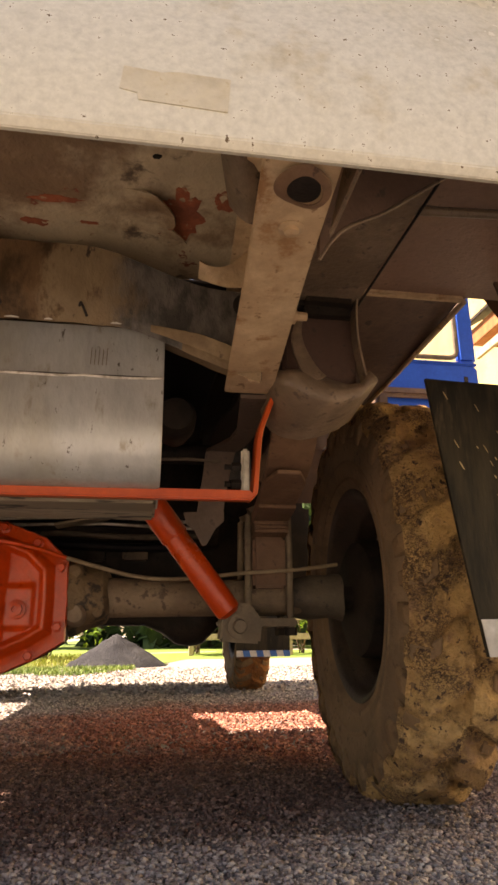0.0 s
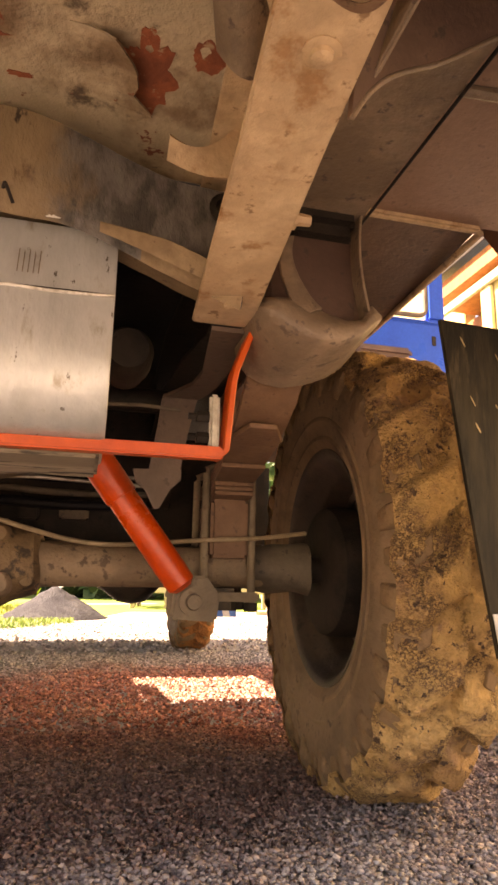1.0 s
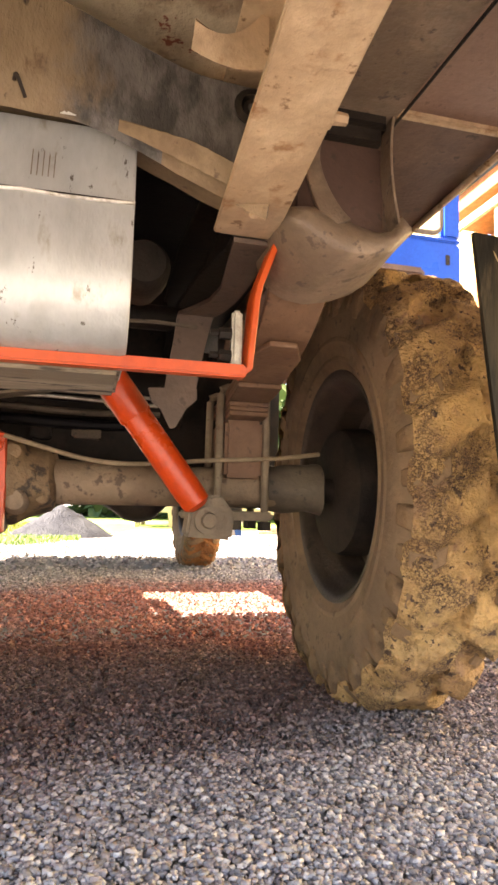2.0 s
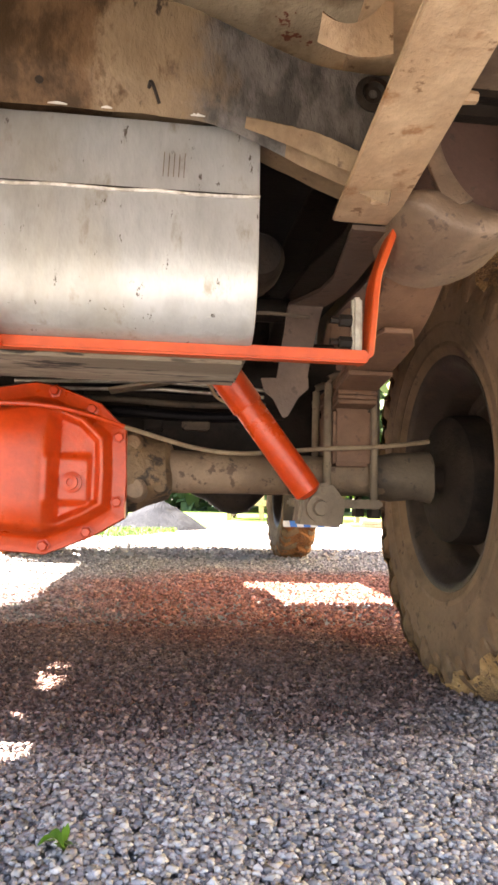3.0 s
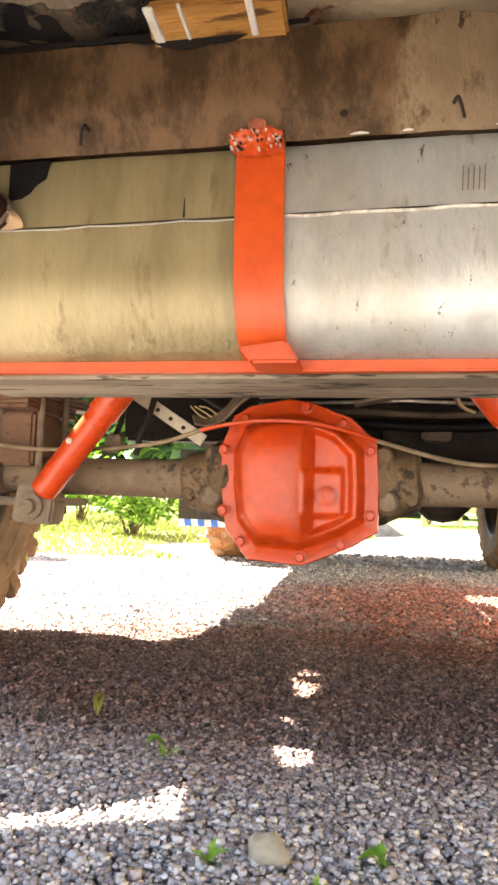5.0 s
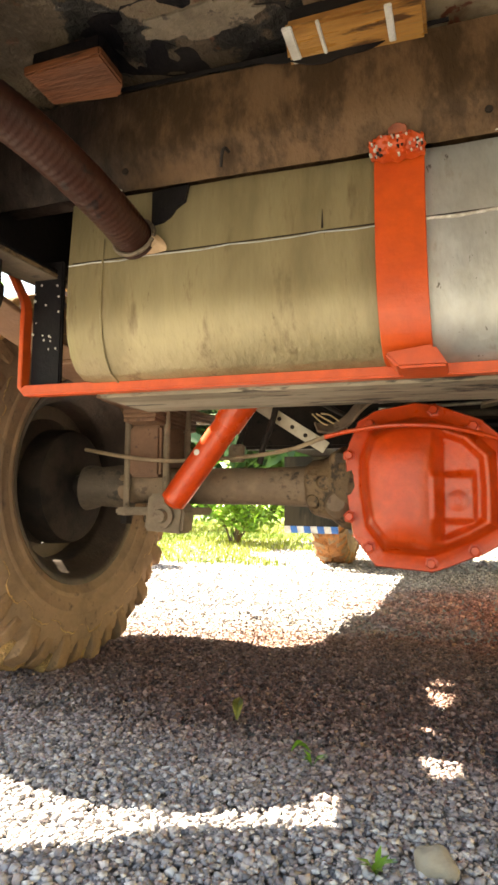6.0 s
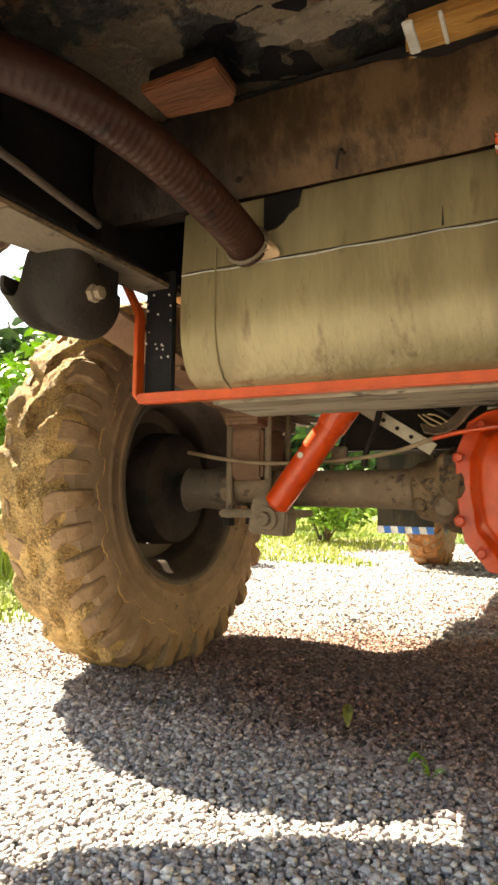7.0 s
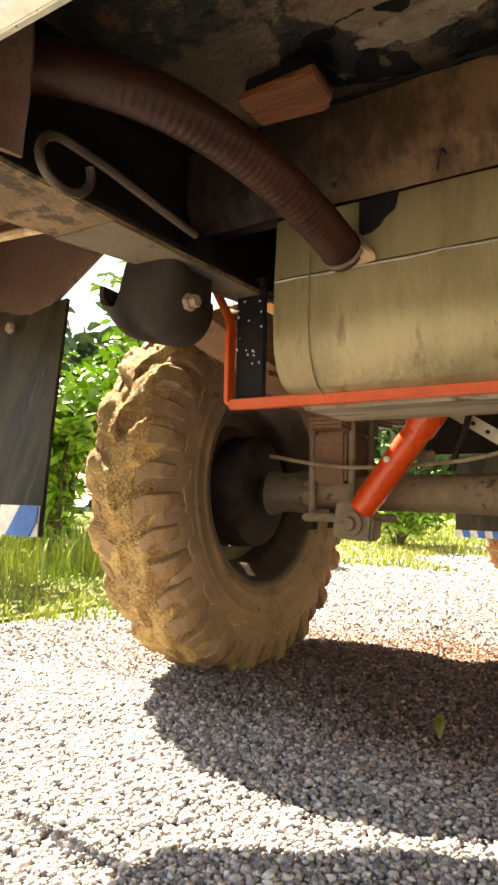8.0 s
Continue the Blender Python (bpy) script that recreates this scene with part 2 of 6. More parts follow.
CREAM = mat("cream_body_paint", (0.56, 0.54, 0.465), (0.49, 0.445, 0.34), (0.12, 0.085, 0.055), s1=4, lo=0.48, hi=0.68, s2=150, lo3=0.650, hi3=0.675, rough=0.25, bump=0.12, c4=(0.40, 0.32, 0.19), s4=5, lo4=0.56, hi4=0.75)
FLAP = mat("mud_flap_rubber", (0.0158, 0.0135, 0.0099), (0.045, 0.0351, 0.0216), (0.0562, 0.042, 0.0255), s1=6, s2=22, lo3=0.58, hi3=0.70, rough=0.6, stretch=(2, 1, 0.35), spec=0.15)
CHIP = mat("ochre_chip", (0.50, 0.37, 0.20), (0.38, 0.27, 0.14), s1=40, s2=90, rough=0.7)
WHITE = mat("white_stripe", (0.62, 0.60, 0.56), (0.5, 0.47, 0.42), (0.3, 0.26, 0.22), s1=10, s2=60, lo3=0.66, hi3=0.74, rough=0.5)
BLUE = mat("blue_stripe", (0.02, 0.13, 0.42), (0.02, 0.10, 0.34), (0.10, 0.13, 0.2), s1=10, s2=60, lo3=0.68, hi3=0.76, rough=0.5)
BLUEPAINT = mat("blue_car_paint", (0.004, 0.072, 0.42), (0.004, 0.062, 0.38), s1=3, s2=60, rough=0.3, bump=0.03, spec=0.25)
WOOD = mat("rough_wood", (0.22, 0.075, 0.03), (0.13, 0.045, 0.02), (0.05, 0.022, 0.012), s1=12, s2=40, rough=0.5, bump=0.6, stretch=(0.3, 2, 2))
HOSE = mat("ribbed_rubber_hose", (0.0248, 0.0066, 0.00371), (0.0351, 0.0107, 0.00619), (0.00907, 0.00371, 0.00289), s1=10, s2=50, rough=0.5, bump=0.25, spec=0.25)
WIRE = mat("brake_line", (0.30, 0.22, 0.14), (0.22, 0.16, 0.10), s1=30, rough=0.6)
STEEL = mat("bright_steel", (0.45, 0.42, 0.36), (0.35, 0.31, 0.26), s1=30, s2=90, rough=0.45, metal=0.8)
GRASS = mat("grass", (0.24, 0.33, 0.045), (0.36, 0.40, 0.08), (0.46, 0.42, 0.16), s1=2, s2=11, rough=0.7, bump=0.0, spread=0.8)
GREENGRASS = mat("green_grass", (0.10, 0.20, 0.035), (0.16, 0.26, 0.05), (0.26, 0.30, 0.10), s1=2, s2=11, rough=0.7, bump=0.0, spread=0.8)
TURF = mat("turf", (0.13, 0.18, 0.04), (0.20, 0.21, 0.07), (0.25, 0.20, 0.11), s1=3, s2=40, rough=0.95, bump=1.0, bscale=60, depth=0.03)
LEAF = mat("leaf", (0.15, 0.32, 0.03), (0.24, 0.40, 0.05), (0.34, 0.44, 0.09), s1=3, s2=14, rough=0.45, bump=0.0, spread=0.9)
FARLEAF = mat("far_leaf", (0.06, 0.12, 0.05), (0.09, 0.15, 0.065), (0.13, 0.18, 0.09), s1=0.5, s2=3, rough=0.6, bump=0.0, spread=0.8)
BARK = mat("bark", (0.12, 0.085, 0.055), (0.18, 0.13, 0.09), (0.06, 0.045, 0.03), s1=10, s2=50, rough=0.9, bump=0.8)
PILE = mat("dark_gravel_heap", (0.038, 0.042, 0.052), (0.055, 0.06, 0.07), (0.026, 0.028, 0.034), s1=6, s2=60, rough=0.95, bump=1.0, bscale=60, depth=0.03, spread=0.8, spec=0.1)
PLASTER = mat("cream_plaster", (0.46, 0.38, 0.19), (0.40, 0.33, 0.16), s1=2, s2=30, rough=0.85)
TIMBER = mat("brown_timber", (0.36, 0.12, 0.035), (0.26, 0.085, 0.025), (0.16, 0.05, 0.02), s1=5, s2=30, rough=0.6, stretch=(2, 2, 0.4))
YELLOWLEAF = mat("yellow_leaf", (0.40, 0.36, 0.08), (0.30, 0.30, 0.07), s1=40, rough=0.6)
BOARD = mat("weathered_board", (0.33, 0.28, 0.21), (0.20, 0.16, 0.115), (0.05, 0.04, 0.03), s1=6, s2=34, lo3=0.55, hi3=0.64, rough=0.85, bump=0.8, stretch=(0.35, 2, 2), c4=(0.03, 0.025, 0.02), s4=14, lo4=0.60, hi4=0.64)
STONE = mat("pale_stone", (0.36, 0.31, 0.24), (0.28, 0.24, 0.19), s1=14, s2=60, rough=0.85)
glass = bpy.data.materials.new("window_glass")
glass.use_nodes = True
glass.node_tree.nodes["Principled BSDF"].inputs["Transmission Weight"].default_value = 1.0
glass.node_tree.nodes["Principled BSDF"].inputs["Roughness"].default_value = 0.02


# ---- mesh helpers ----
def link_mesh(name, bm, material, sharp=35):
    bmesh.ops.recalc_face_normals(bm, faces=bm.faces[:])
    me = bpy.data.meshes.new(name)
    bm.to_mesh(me)
    bm.free()
    me.materials.append(material)
    me.polygons.foreach_set("use_smooth", [True] * len(me.polygons))
    me.set_sharp_from_angle(angle=radians(sharp))
    return new(name, me)


def hang(ob, parent):
    """Parents ob and keeps it where it stands."""
    ob.parent = parent
    ob.matrix_parent_inverse = (parent.matrix_parent_inverse @ parent.matrix_basis).inverted() if not parent.parent else \
        (parent.parent.matrix_basis @ parent.matrix_parent_inverse @ parent.matrix_basis).inverted()
    return ob


def part(name, bm, material, parent, label="", sharp=35):
    ob = hang(link_mesh(name, bm, material, sharp), parent)
    return tagged(ob, label) if label else ob


def twin(ob, parent, m):
    """Another part on the same mesh, moved by m."""
    o = ob.copy()
    scene.collection.objects.link(o)
    o.parent = None
    o.matrix_parent_inverse = Matrix()
    o.matrix_basis = m
    return hang(o, parent)


def thing(name, at, label, category, group=""):
    e = new(name)
    e.location = at
    e.empty_display_size = 0.2
    return tagged(e, label, category, group)


def soften(bm, width, segments=2):
    if width > 0:
        bmesh.ops.bevel(bm, geom=bm.edges[:], offset=width, segments=segments, affect="EDGES", clamp_overlap=True)
    return bm


def box(a, b, bevel=0.004, bm=None):
    """A bevelled box between two corners."""
    one = bmesh.new()
    bmesh.ops.create_cube(one, size=1)
    for v in one.verts:
        v.co = Vector([(a[i] + b[i]) / 2 + v.co[i] * (b[i] - a[i]) for i in range(3)])
    soften(one, bevel)
    return join(bm, one)


def join(bm, extra):
    if bm is None:
        return extra
    me = bpy.data.meshes.new("tmp")
    extra.to_mesh(me)
    extra.free()
    bm.from_mesh(me)
    bpy.data.meshes.remove(me)
    return bm


def prism(outline, axis, a, b, bevel=0.003, bm=None):
    """An outline of pairs, extruded from a to b along an axis (0, 1 or 2)."""
    one = bmesh.new()
    put = lambda p, d: [(d, p[0], p[1]), (p[0], d, p[1]), (p[0], p[1], d)][axis]
    low = [one.verts.new(put(p, a)) for p in outline]
    top = [one.verts.new(put(p, b)) for p in outline]
    one.faces.new(low)
    one.faces.new(top[::-1])
    n = len(outline)
    for i in range(n):
        one.faces.new((low[i], low[(i + 1) % n], top[(i + 1) % n], top[i]))
    bmesh.ops.recalc_face_normals(one, faces=one.faces[:])
    soften(one, bevel, 2)
    return join(bm, one)


def tube(points, radius, segs=12, bm=None, turns=0):
    """A round bar along points, smoothed turns times; radius: one number, or a function of the share of its length."""
    pts = [Vector(p) for p in points]
    for _ in range(turns):
        out = [pts[0]]
        for p, q in zip(pts, pts[1:]):
            out += [p.lerp(q, 0.25), p.lerp(q, 0.75)]
        pts = out + [pts[-1]]
    bm = bm or bmesh.new()
    up = Vector((0.31, 0.17, 0.93)).normalized()
    rings = []
    for i, p in enumerate(pts):
        d = (pts[min(i + 1, len(pts) - 1)] - pts[max(i - 1, 0)]).normalized()
        u = d.cross(up)
        u = (u if u.length > 0.05 else d.cross(Vector((1, 0, 0)))).normalized()
        w = u.cross(d)
        r = radius(i / (len(pts) - 1)) if callable(radius) else radius
        rings.append([bm.verts.new(p + (u * math.cos(k * math.tau / segs) + w * math.sin(k * math.tau / segs)) * r) for k in range(segs)])
    for a, b in zip(rings, rings[1:]):
        for k in range(segs):
            bm.faces.new((a[k], a[(k + 1) % segs], b[(k + 1) % segs], b[k]))
    bm.faces.new(rings[0][::-1])
    bm.faces.new(rings[-1])
    return bm


def lathe(profile, axis, centre, segs=32, bm=None, wobble=0.0, caps=True):
    """Turns a profile of (radius, place along the axis) round an axis (0, 1 or 2) through the centre."""
    bm = bm or bmesh.new()
    rings = []
    for r, a in profile:
        ring = []
        for k in range(segs):
            t = k * math.tau / segs
            c, s = r * math.cos(t), r * math.sin(t)
            p = Vector([(a, c, s), (s, a, c), (c, s, a)][axis]) + Vector(centre)
            if wobble:
                p += noise.noise_vector(p * 18) * wobble
            ring.append(bm.verts.new(p))
        rings.append(ring)
    for a, b in zip(rings, rings[1:]):
        for k in range(segs):
            bm.faces.new((a[k], a[(k + 1) % segs], b[(k + 1) % segs], b[k]))
    for ring in (rings[0], rings[-1]) if caps else ():
        if sum((v.co - ring[0].co).length for v in ring) > 1e-4:
            bm.faces.new(ring)
    return bm


def sheet(f, nu, nv, thick, bm=None, skip=None):
    """A bent plate: f(u, v) with u and v from 0 to 1 gives its points."""
    one = bmesh.new()
    g = [[one.verts.new(f(i / nu, j / nv)) for j in range(nv + 1)] for i in range(nu + 1)]
    for i in range(nu):
        for j in range(nv):
            if skip is None or not skip(f((i + 0.5) / nu, (j + 0.5) / nv)):
                one.faces.new((g[i][j], g[i + 1][j], g[i + 1][j + 1], g[i][j + 1]))
    bmesh.ops.delete(one, geom=[v for v in one.verts if not v.link_faces], context="VERTS")
    bmesh.ops.recalc_face_normals(one, faces=one.faces[:])
    bmesh.ops.solidify(one, geom=one.faces[:], thickness=thick)
    return join(bm, one)


def strip(points, width, thick, across=(1, 0, 0), bm=None, turns=0):
    """A flat bar along points; its width, a number or a function of the share of its length, lies along across."""
    pts = [Vector(p) for p in points]
    for _ in range(turns):
        out = [pts[0]]
        for p, q in zip(pts, pts[1:]):
            out += [p.lerp(q, 0.25), p.lerp(q, 0.75)]
        pts = out + [pts[-1]]
    one = bmesh.new()
    ac = Vector(across).normalized()
    rows = []
    for i, p in enumerate(pts):
        d = (pts[min(i + 1, len(pts) - 1)] - pts[max(i - 1, 0)]).normalized()
        n = d.cross(ac).normalized()
        wd = width(i / (len(pts) - 1)) if callable(width) else width
        rows.append([one.verts.new(p + ac * (wd / 2 * a) + n * (thick / 2 * b)) for a, b in ((-1, -1), (1, -1), (1, 1), (-1, 1))])
    for a, b in zip(rows, rows[1:]):
        for k in range(4):
            one.faces.new((a[k], a[(k + 1) % 4], b[(k + 1) % 4], b[k]))
    one.faces.new(rows[0])
    one.faces.new(rows[-1])
    bmesh.ops.recalc_face_normals(one, faces=one.faces[:])
    soften(one, thick * 0.18, 1)
    return join(bm, one)


def hexbolt(r=0.009, h=0.008):
    """A hexagon head with its washer, along -y, at the origin."""
    bm = lathe([(r * 1.35, 0.0), (r * 1.35, -h * 0.25), (r, -h * 0.3), (r, -h * 0.85), (r * 0.8, -h)], 1, (0, 0, 0), 6)
    return bm


def mesh_cloud(name, bases, where, sizes, material, seed, flat=1.0, tilt=math.pi):
    """ONE object of many small pieces: bases are (points, faces), where (n, 3), sizes n."""
    rng = np.random.default_rng(seed)
    vs, fs, off = [], [], 0
    n = len(where)
    pick = rng.integers(0, len(bases), n)
    loops, totals = [], []
    for k, (bp, bf) in enumerate(bases):
        idx = np.nonzero(pick == k)[0]
        if not len(idx):
            continue
        a, t, p = rng.uniform(0, math.tau, len(idx)), rng.uniform(-tilt, tilt, len(idx)), rng.uniform(0, math.tau, len(idx))
        ca, sa, ct, st, cp, sp = np.cos(a), np.sin(a), np.cos(t), np.sin(t), np.cos(p), np.sin(p)
        rz = np.zeros((len(idx), 3, 3)); rz[:, 0, 0] = ca; rz[:, 0, 1] = -sa; rz[:, 1, 0] = sa; rz[:, 1, 1] = ca; rz[:, 2, 2] = 1
        rx = np.zeros((len(idx), 3, 3)); rx[:, 0, 0] = 1; rx[:, 1, 1] = ct; rx[:, 1, 2] = -st; rx[:, 2, 1] = st; rx[:, 2, 2] = ct
        rp = np.zeros((len(idx), 3, 3)); rp[:, 0, 0] = cp; rp[:, 0, 1] = -sp; rp[:, 1, 0] = sp; rp[:, 1, 1] = cp; rp[:, 2, 2] = 1
        rot = rz @ rx @ rp
        pts = np.einsum("nij,vj->nvi", rot, bp) * sizes[idx][:, None, None]
        pts[:, :, 2] *= flat
        pts += where[idx][:, None, :]
        nv = len(bp)
        vs.append(pts.reshape(-1, 3))
        base = off + np.arange(len(idx)) * nv
        fs.append((np.array(bf)[None, :, :] + base[:, None, None]).reshape(-1, len(bf[0])))
        off += len(idx) * nv
    verts = np.concatenate(vs)
    me = bpy.data.meshes.new(name)
    me.vertices.add(len(verts))
    me.vertices.foreach_set("co", verts.astype(np.float32).ravel())
    flat_f = np.concatenate([f.ravel() for f in fs])
    width = fs[0].shape[1]
    nf = len(flat_f) // width
    me.loops.add(len(flat_f))
    me.loops.foreach_set("vertex_index", flat_f.astype(np.int32))
    me.polygons.add(nf)
    me.polygons.foreach_set("loop_start", np.arange(0, nf * width, width, dtype=np.int32))
    me.materials.append(material)
    me.update(calc_edges=True)
    me.validate()
    return new(name, me)


def pebble(seed):
    """A crushed stone: a block with all corners moved."""
    rng = np.random.default_rng(seed)
    sq = rng.uniform(0.6, 1.05, 3)
    pts = np.array([(x, y, z) for x in (-1, 1) for y in (-1, 1) for z in (-1, 1)], float) * 0.72 * sq * rng.uniform(0.55, 1.25, (8, 3))
    quads = [(0, 1, 3, 2), (4, 6, 7, 5), (0, 4, 5, 1), (2, 3, 7, 6), (0, 2, 6, 4), (1, 5, 7, 3)]
    return pts, [t for q in quads for t in ([q[0], q[1], q[2]], [q[0], q[2], q[3]])]


def chip(seed):
    """A small stone for further off: an uneven octahedron."""
    rng = np.random.default_rng(seed)
    pts = np.array([(1, 0, 0), (-1, 0, 0), (0, 1, 0), (0, -1, 0), (0, 0, 1), (0, 0, -1)], float) * rng.uniform(0.75, 1.1, (6, 1)) + rng.uniform(-0.28, 0.28, (6, 3))
    return pts * 0.95, [[a, b, c] if (k % 2) else [a, c, b] for k, (a, b, c) in enumerate(((0, 2, 4), (2, 4, 1), (1, 3, 4), (3, 4, 0), (2, 0, 5)[::-1], (1, 2, 5)[::-1], (3, 1, 5)[::-1], (0, 3, 5)[::-1]))]


PEBBLES = [pebble(k) for k in range(14)]
CHIPS = [chip(40 + k) for k in range(14)]

# ---- the truck ----
truck = thing("truck", (0, 1.2, 0), "old cream off-road truck with orange axle parts, parked on gravel", "truck")

# frame rails: closed channels that splay towards the front and kick up over the axle
def rail_side(stations, bm):
    """A channel open towards the middle: stations of (y, inner x, outer x, bottom z, top z)."""
    rows = []
    for y, xi, xo, zb, zt in stations:
        w = 0.006 if xo > xi else -0.006
        rows.append([bm.verts.new(p) for p in ((xi, y, zb), (xo, y, zb), (xo, y, zt), (xi, y, zt), (xi, y, zt - 0.006), (xo - w, y, zt - 0.006), (xo - w, y, zb + 0.006), (xi, y, zb + 0.006))])
    for a, b in zip(rows, rows[1:]):
        for k in range(8):
            bm.faces.new((a[k], a[(k + 1) % 8], b[(k + 1) % 8], b[k]))
    bm.faces.new(rows[0][::-1])
    bm.faces.new(rows[-1])
    bmesh.ops.recalc_face_normals(bm, faces=bm.faces[:])
    return soften(bm, 0.0015, 2)


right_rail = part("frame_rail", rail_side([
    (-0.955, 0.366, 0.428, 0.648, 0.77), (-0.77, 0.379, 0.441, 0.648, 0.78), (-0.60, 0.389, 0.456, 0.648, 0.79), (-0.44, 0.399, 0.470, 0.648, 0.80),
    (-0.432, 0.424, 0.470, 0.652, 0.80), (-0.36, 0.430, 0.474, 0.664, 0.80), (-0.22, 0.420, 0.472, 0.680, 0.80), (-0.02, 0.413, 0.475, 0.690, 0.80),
    (0.35, 0.425, 0.49, 0.66, 0.80), (0.75, 0.44, 0.505, 0.60, 0.77), (1.5, 0.47, 0.535, 0.56, 0.72), (3.1, 0.50, 0.565, 0.56, 0.70)], bmesh.new()), TAUPE, truck, "dusty tan steel frame rail, darkened forward for shade")
left_rail = part("frame_rail", rail_side([
    (-0.955, -0.462, -0.535, 0.648, 0.79), (-0.77, -0.458, -0.528, 0.648, 0.80), (-0.60, -0.452, -0.515, 0.648, 0.81), (-0.44, -0.445, -0.505, 0.648, 0.81),
    (-0.36, -0.44, -0.50, 0.668, 0.81), (-0.02, -0.43, -0.49, 0.690, 0.81),
    (0.35, -0.42, -0.48, 0.66, 0.80), (0.75, -0.40, -0.46, 0.60, 0.77), (1.5, -0.37, -0.43, 0.56, 0.72), (3.1, -0.30, -0.37, 0.56, 0.70)], bmesh.new()), BLACK, truck, "black painted steel frame rail")
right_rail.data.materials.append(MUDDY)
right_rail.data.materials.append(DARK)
# forward faces turn near-black, standing in for the shade behind the tank
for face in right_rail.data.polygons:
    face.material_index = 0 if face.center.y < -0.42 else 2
# rail hole with rusted rim, rivet
part("rail_hole", lathe([(0.0165, -0.0005), (0.0165, -0.0012), (0.0, -0.0012)], 2, (0.401, -0.902, 0.648), 36, wobble=0.007), DARK, right_rail, "ragged round hole")
part("rust_ring", lathe([(0.0168, -0.0006), (0.0168, -0.0011), (0.0245, -0.0008), (0.0255, 0.0002)], 2, (0.401, -0.902, 0.648), 40, wobble=0.012, caps=False), SPRING, right_rail, "rust round the hole")
for y, x in ((-0.845, 0.408), (-0.50, 0.432)):
    part("rivet", lathe([(0.012, 0.001), (0.012, -0.001), (0.0072, -0.002), (0.0066, -0.005), (0.0035, -0.0065), (0, -0.0065)], 2, (x, y, 0.648), 16), TAUPE, right_rail)
part("nut", lathe([(0.010, 0.0), (0.010, 0.010), (0.006, 0.011), (0.005, 0.024), (0, 0.024)], 0, (0.452, -0.636, 0.675), 6), TAUPE, right_rail, "dusty nut")
part("rail_flange", prism([(-0.458, -0.955), (-0.600, -0.955), (-0.575, -0.83), (-0.540, -0.70), (-0.515, -0.60), (-0.490, -0.41), (-0.442, -0.41), (-0.452, -0.60), (-0.456, -0.77)], 2, 0.6425, 0.6475, 0.0015), FLANGE, left_rail, "mud-stained lower flange")
# thin darker sheet laid under the flange in place of its shade
part("front_flange", prism([(-0.5145, -0.60), (-0.489, -0.41), (-0.4425, -0.41), (-0.4525, -0.60), (-0.4560, -0.72), (-0.545, -0.72)], 2, 0.6405, 0.6424, 0.0005), GRIME, left_rail, "forward flange darkened for shade")

# rear crossmember, dipping to the rail on the right
def crossmember(u, v):
    x = -0.495 + u * 0.935
    k = max(0.0, min(1.0, (x - 0.19) / 0.20))
    k = k * k * (3 - 2 * k)
    dip = max(0.0, x - 0.245) / 0.15
    dip = dip * dip / (dip + 0.25)
    zt, zb = 0.806 - 0.042 * k, 0.699 - 0.058 * dip
    row = round(v * 8)
    z = (zt, zt, zt, zb + 0.052, zb + 0.038, zb + 0.028, zb, zb + 0.02, zb + 0.02)[row]
    y = (-0.42, -0.47, -0.550, -0.5520, -0.5515, -0.5480, -0.532, -0.508, -0.47)[row]
    if 3 <= row <= 5:
        round_off = max(0.0, min(1.0, (x - 0.13) / 0.12))
        y, z = y + 0.004 * round_off, z - 0.014 * round_off
    return Vector((x, y + 0.02 * k, z + 0.0015 * noise.noise((x * 30, v * 9, 1))))


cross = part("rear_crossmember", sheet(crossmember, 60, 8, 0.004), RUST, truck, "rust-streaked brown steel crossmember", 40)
cross.data.materials.append(LIPTAN)
for face in cross.data.polygons:
    if face.normal.z < -0.25 and face.center.x > 0.27 and face.center.y > -0.5215:
        face.material_index = 1
part("frame_hole", lathe([(0.0038, 0), (0.0038, -0.0015), (0, -0.0015)], 1, (0.094, -0.5455, 0.715), 10), DARK, cross)
part("frame_hole", lathe([(0.0038, 0), (0.0038, -0.0015), (0, -0.0015)], 1, (-0.29, -0.5455, 0.715), 10), DARK, cross)
part("rubber_grommet", lathe([(0.018, 0.004), (0.019, -0.004), (0.012, -0.006), (0.009, -0.002), (0, -0.001)], 1, (0.418, -0.528, 0.742), 18), DARK, cross)
for x, s in ((0.195, 1), (-0.165, -1)):
    part("wire_hook", tube([(x, -0.548, 0.716), (x + 0.002 * s, -0.556, 0.718), (x + 0.005 * s, -0.556, 0.712), (x + 0.010 * s, -0.545, 0.703)], 0.0018, 6, turns=2), DARK, cross)
part("tar_run", sheet(lambda u, v: Vector((-0.30 + 0.36 * u, -0.5585, 0.807 - v * (0.004 + 0.010 * abs(noise.noise((u * 7, 2, 1))) + 0.016 * max(0.0, 1 - abs(u - 0.68) / 0.2)))), 70, 3, 0.0015), BLACK, cross, "black filler put in for the shade above the wood run down from the floor")
part("paint_smear", sheet(lambda u, v: Vector((0.001 + 0.018 * u, -0.5415 - 0.008 * v, 0.7075 + 0.008 * v * (0.4 + 0.6 * math.sin(math.pi * min(1, max(0, u))) + 0.25 * noise.noise((u * 6, 1, 5))))), 12, 4, 0.0006), PRIMER, cross, "smear of red paint above the strap")
def low_edge(x):
    dip = max(0.0, x - 0.245) / 0.15
    return 0.702 - 0.058 * dip * dip / (dip + 0.25)


part("torn_lip", sheet(lambda u, v: Vector((0.288 + 0.11 * u, -0.5365 - 0.014 * v, low_edge(0.288 + 0.11 * u) - 0.001 + (0.002 + 0.014 * min(1, u * 1.6)) * v + 0.001 * noise.noise((u * 14, v * 3, 7)))), 20, 3, 0.0012), LIPTAN, cross, "earthy lower lip")
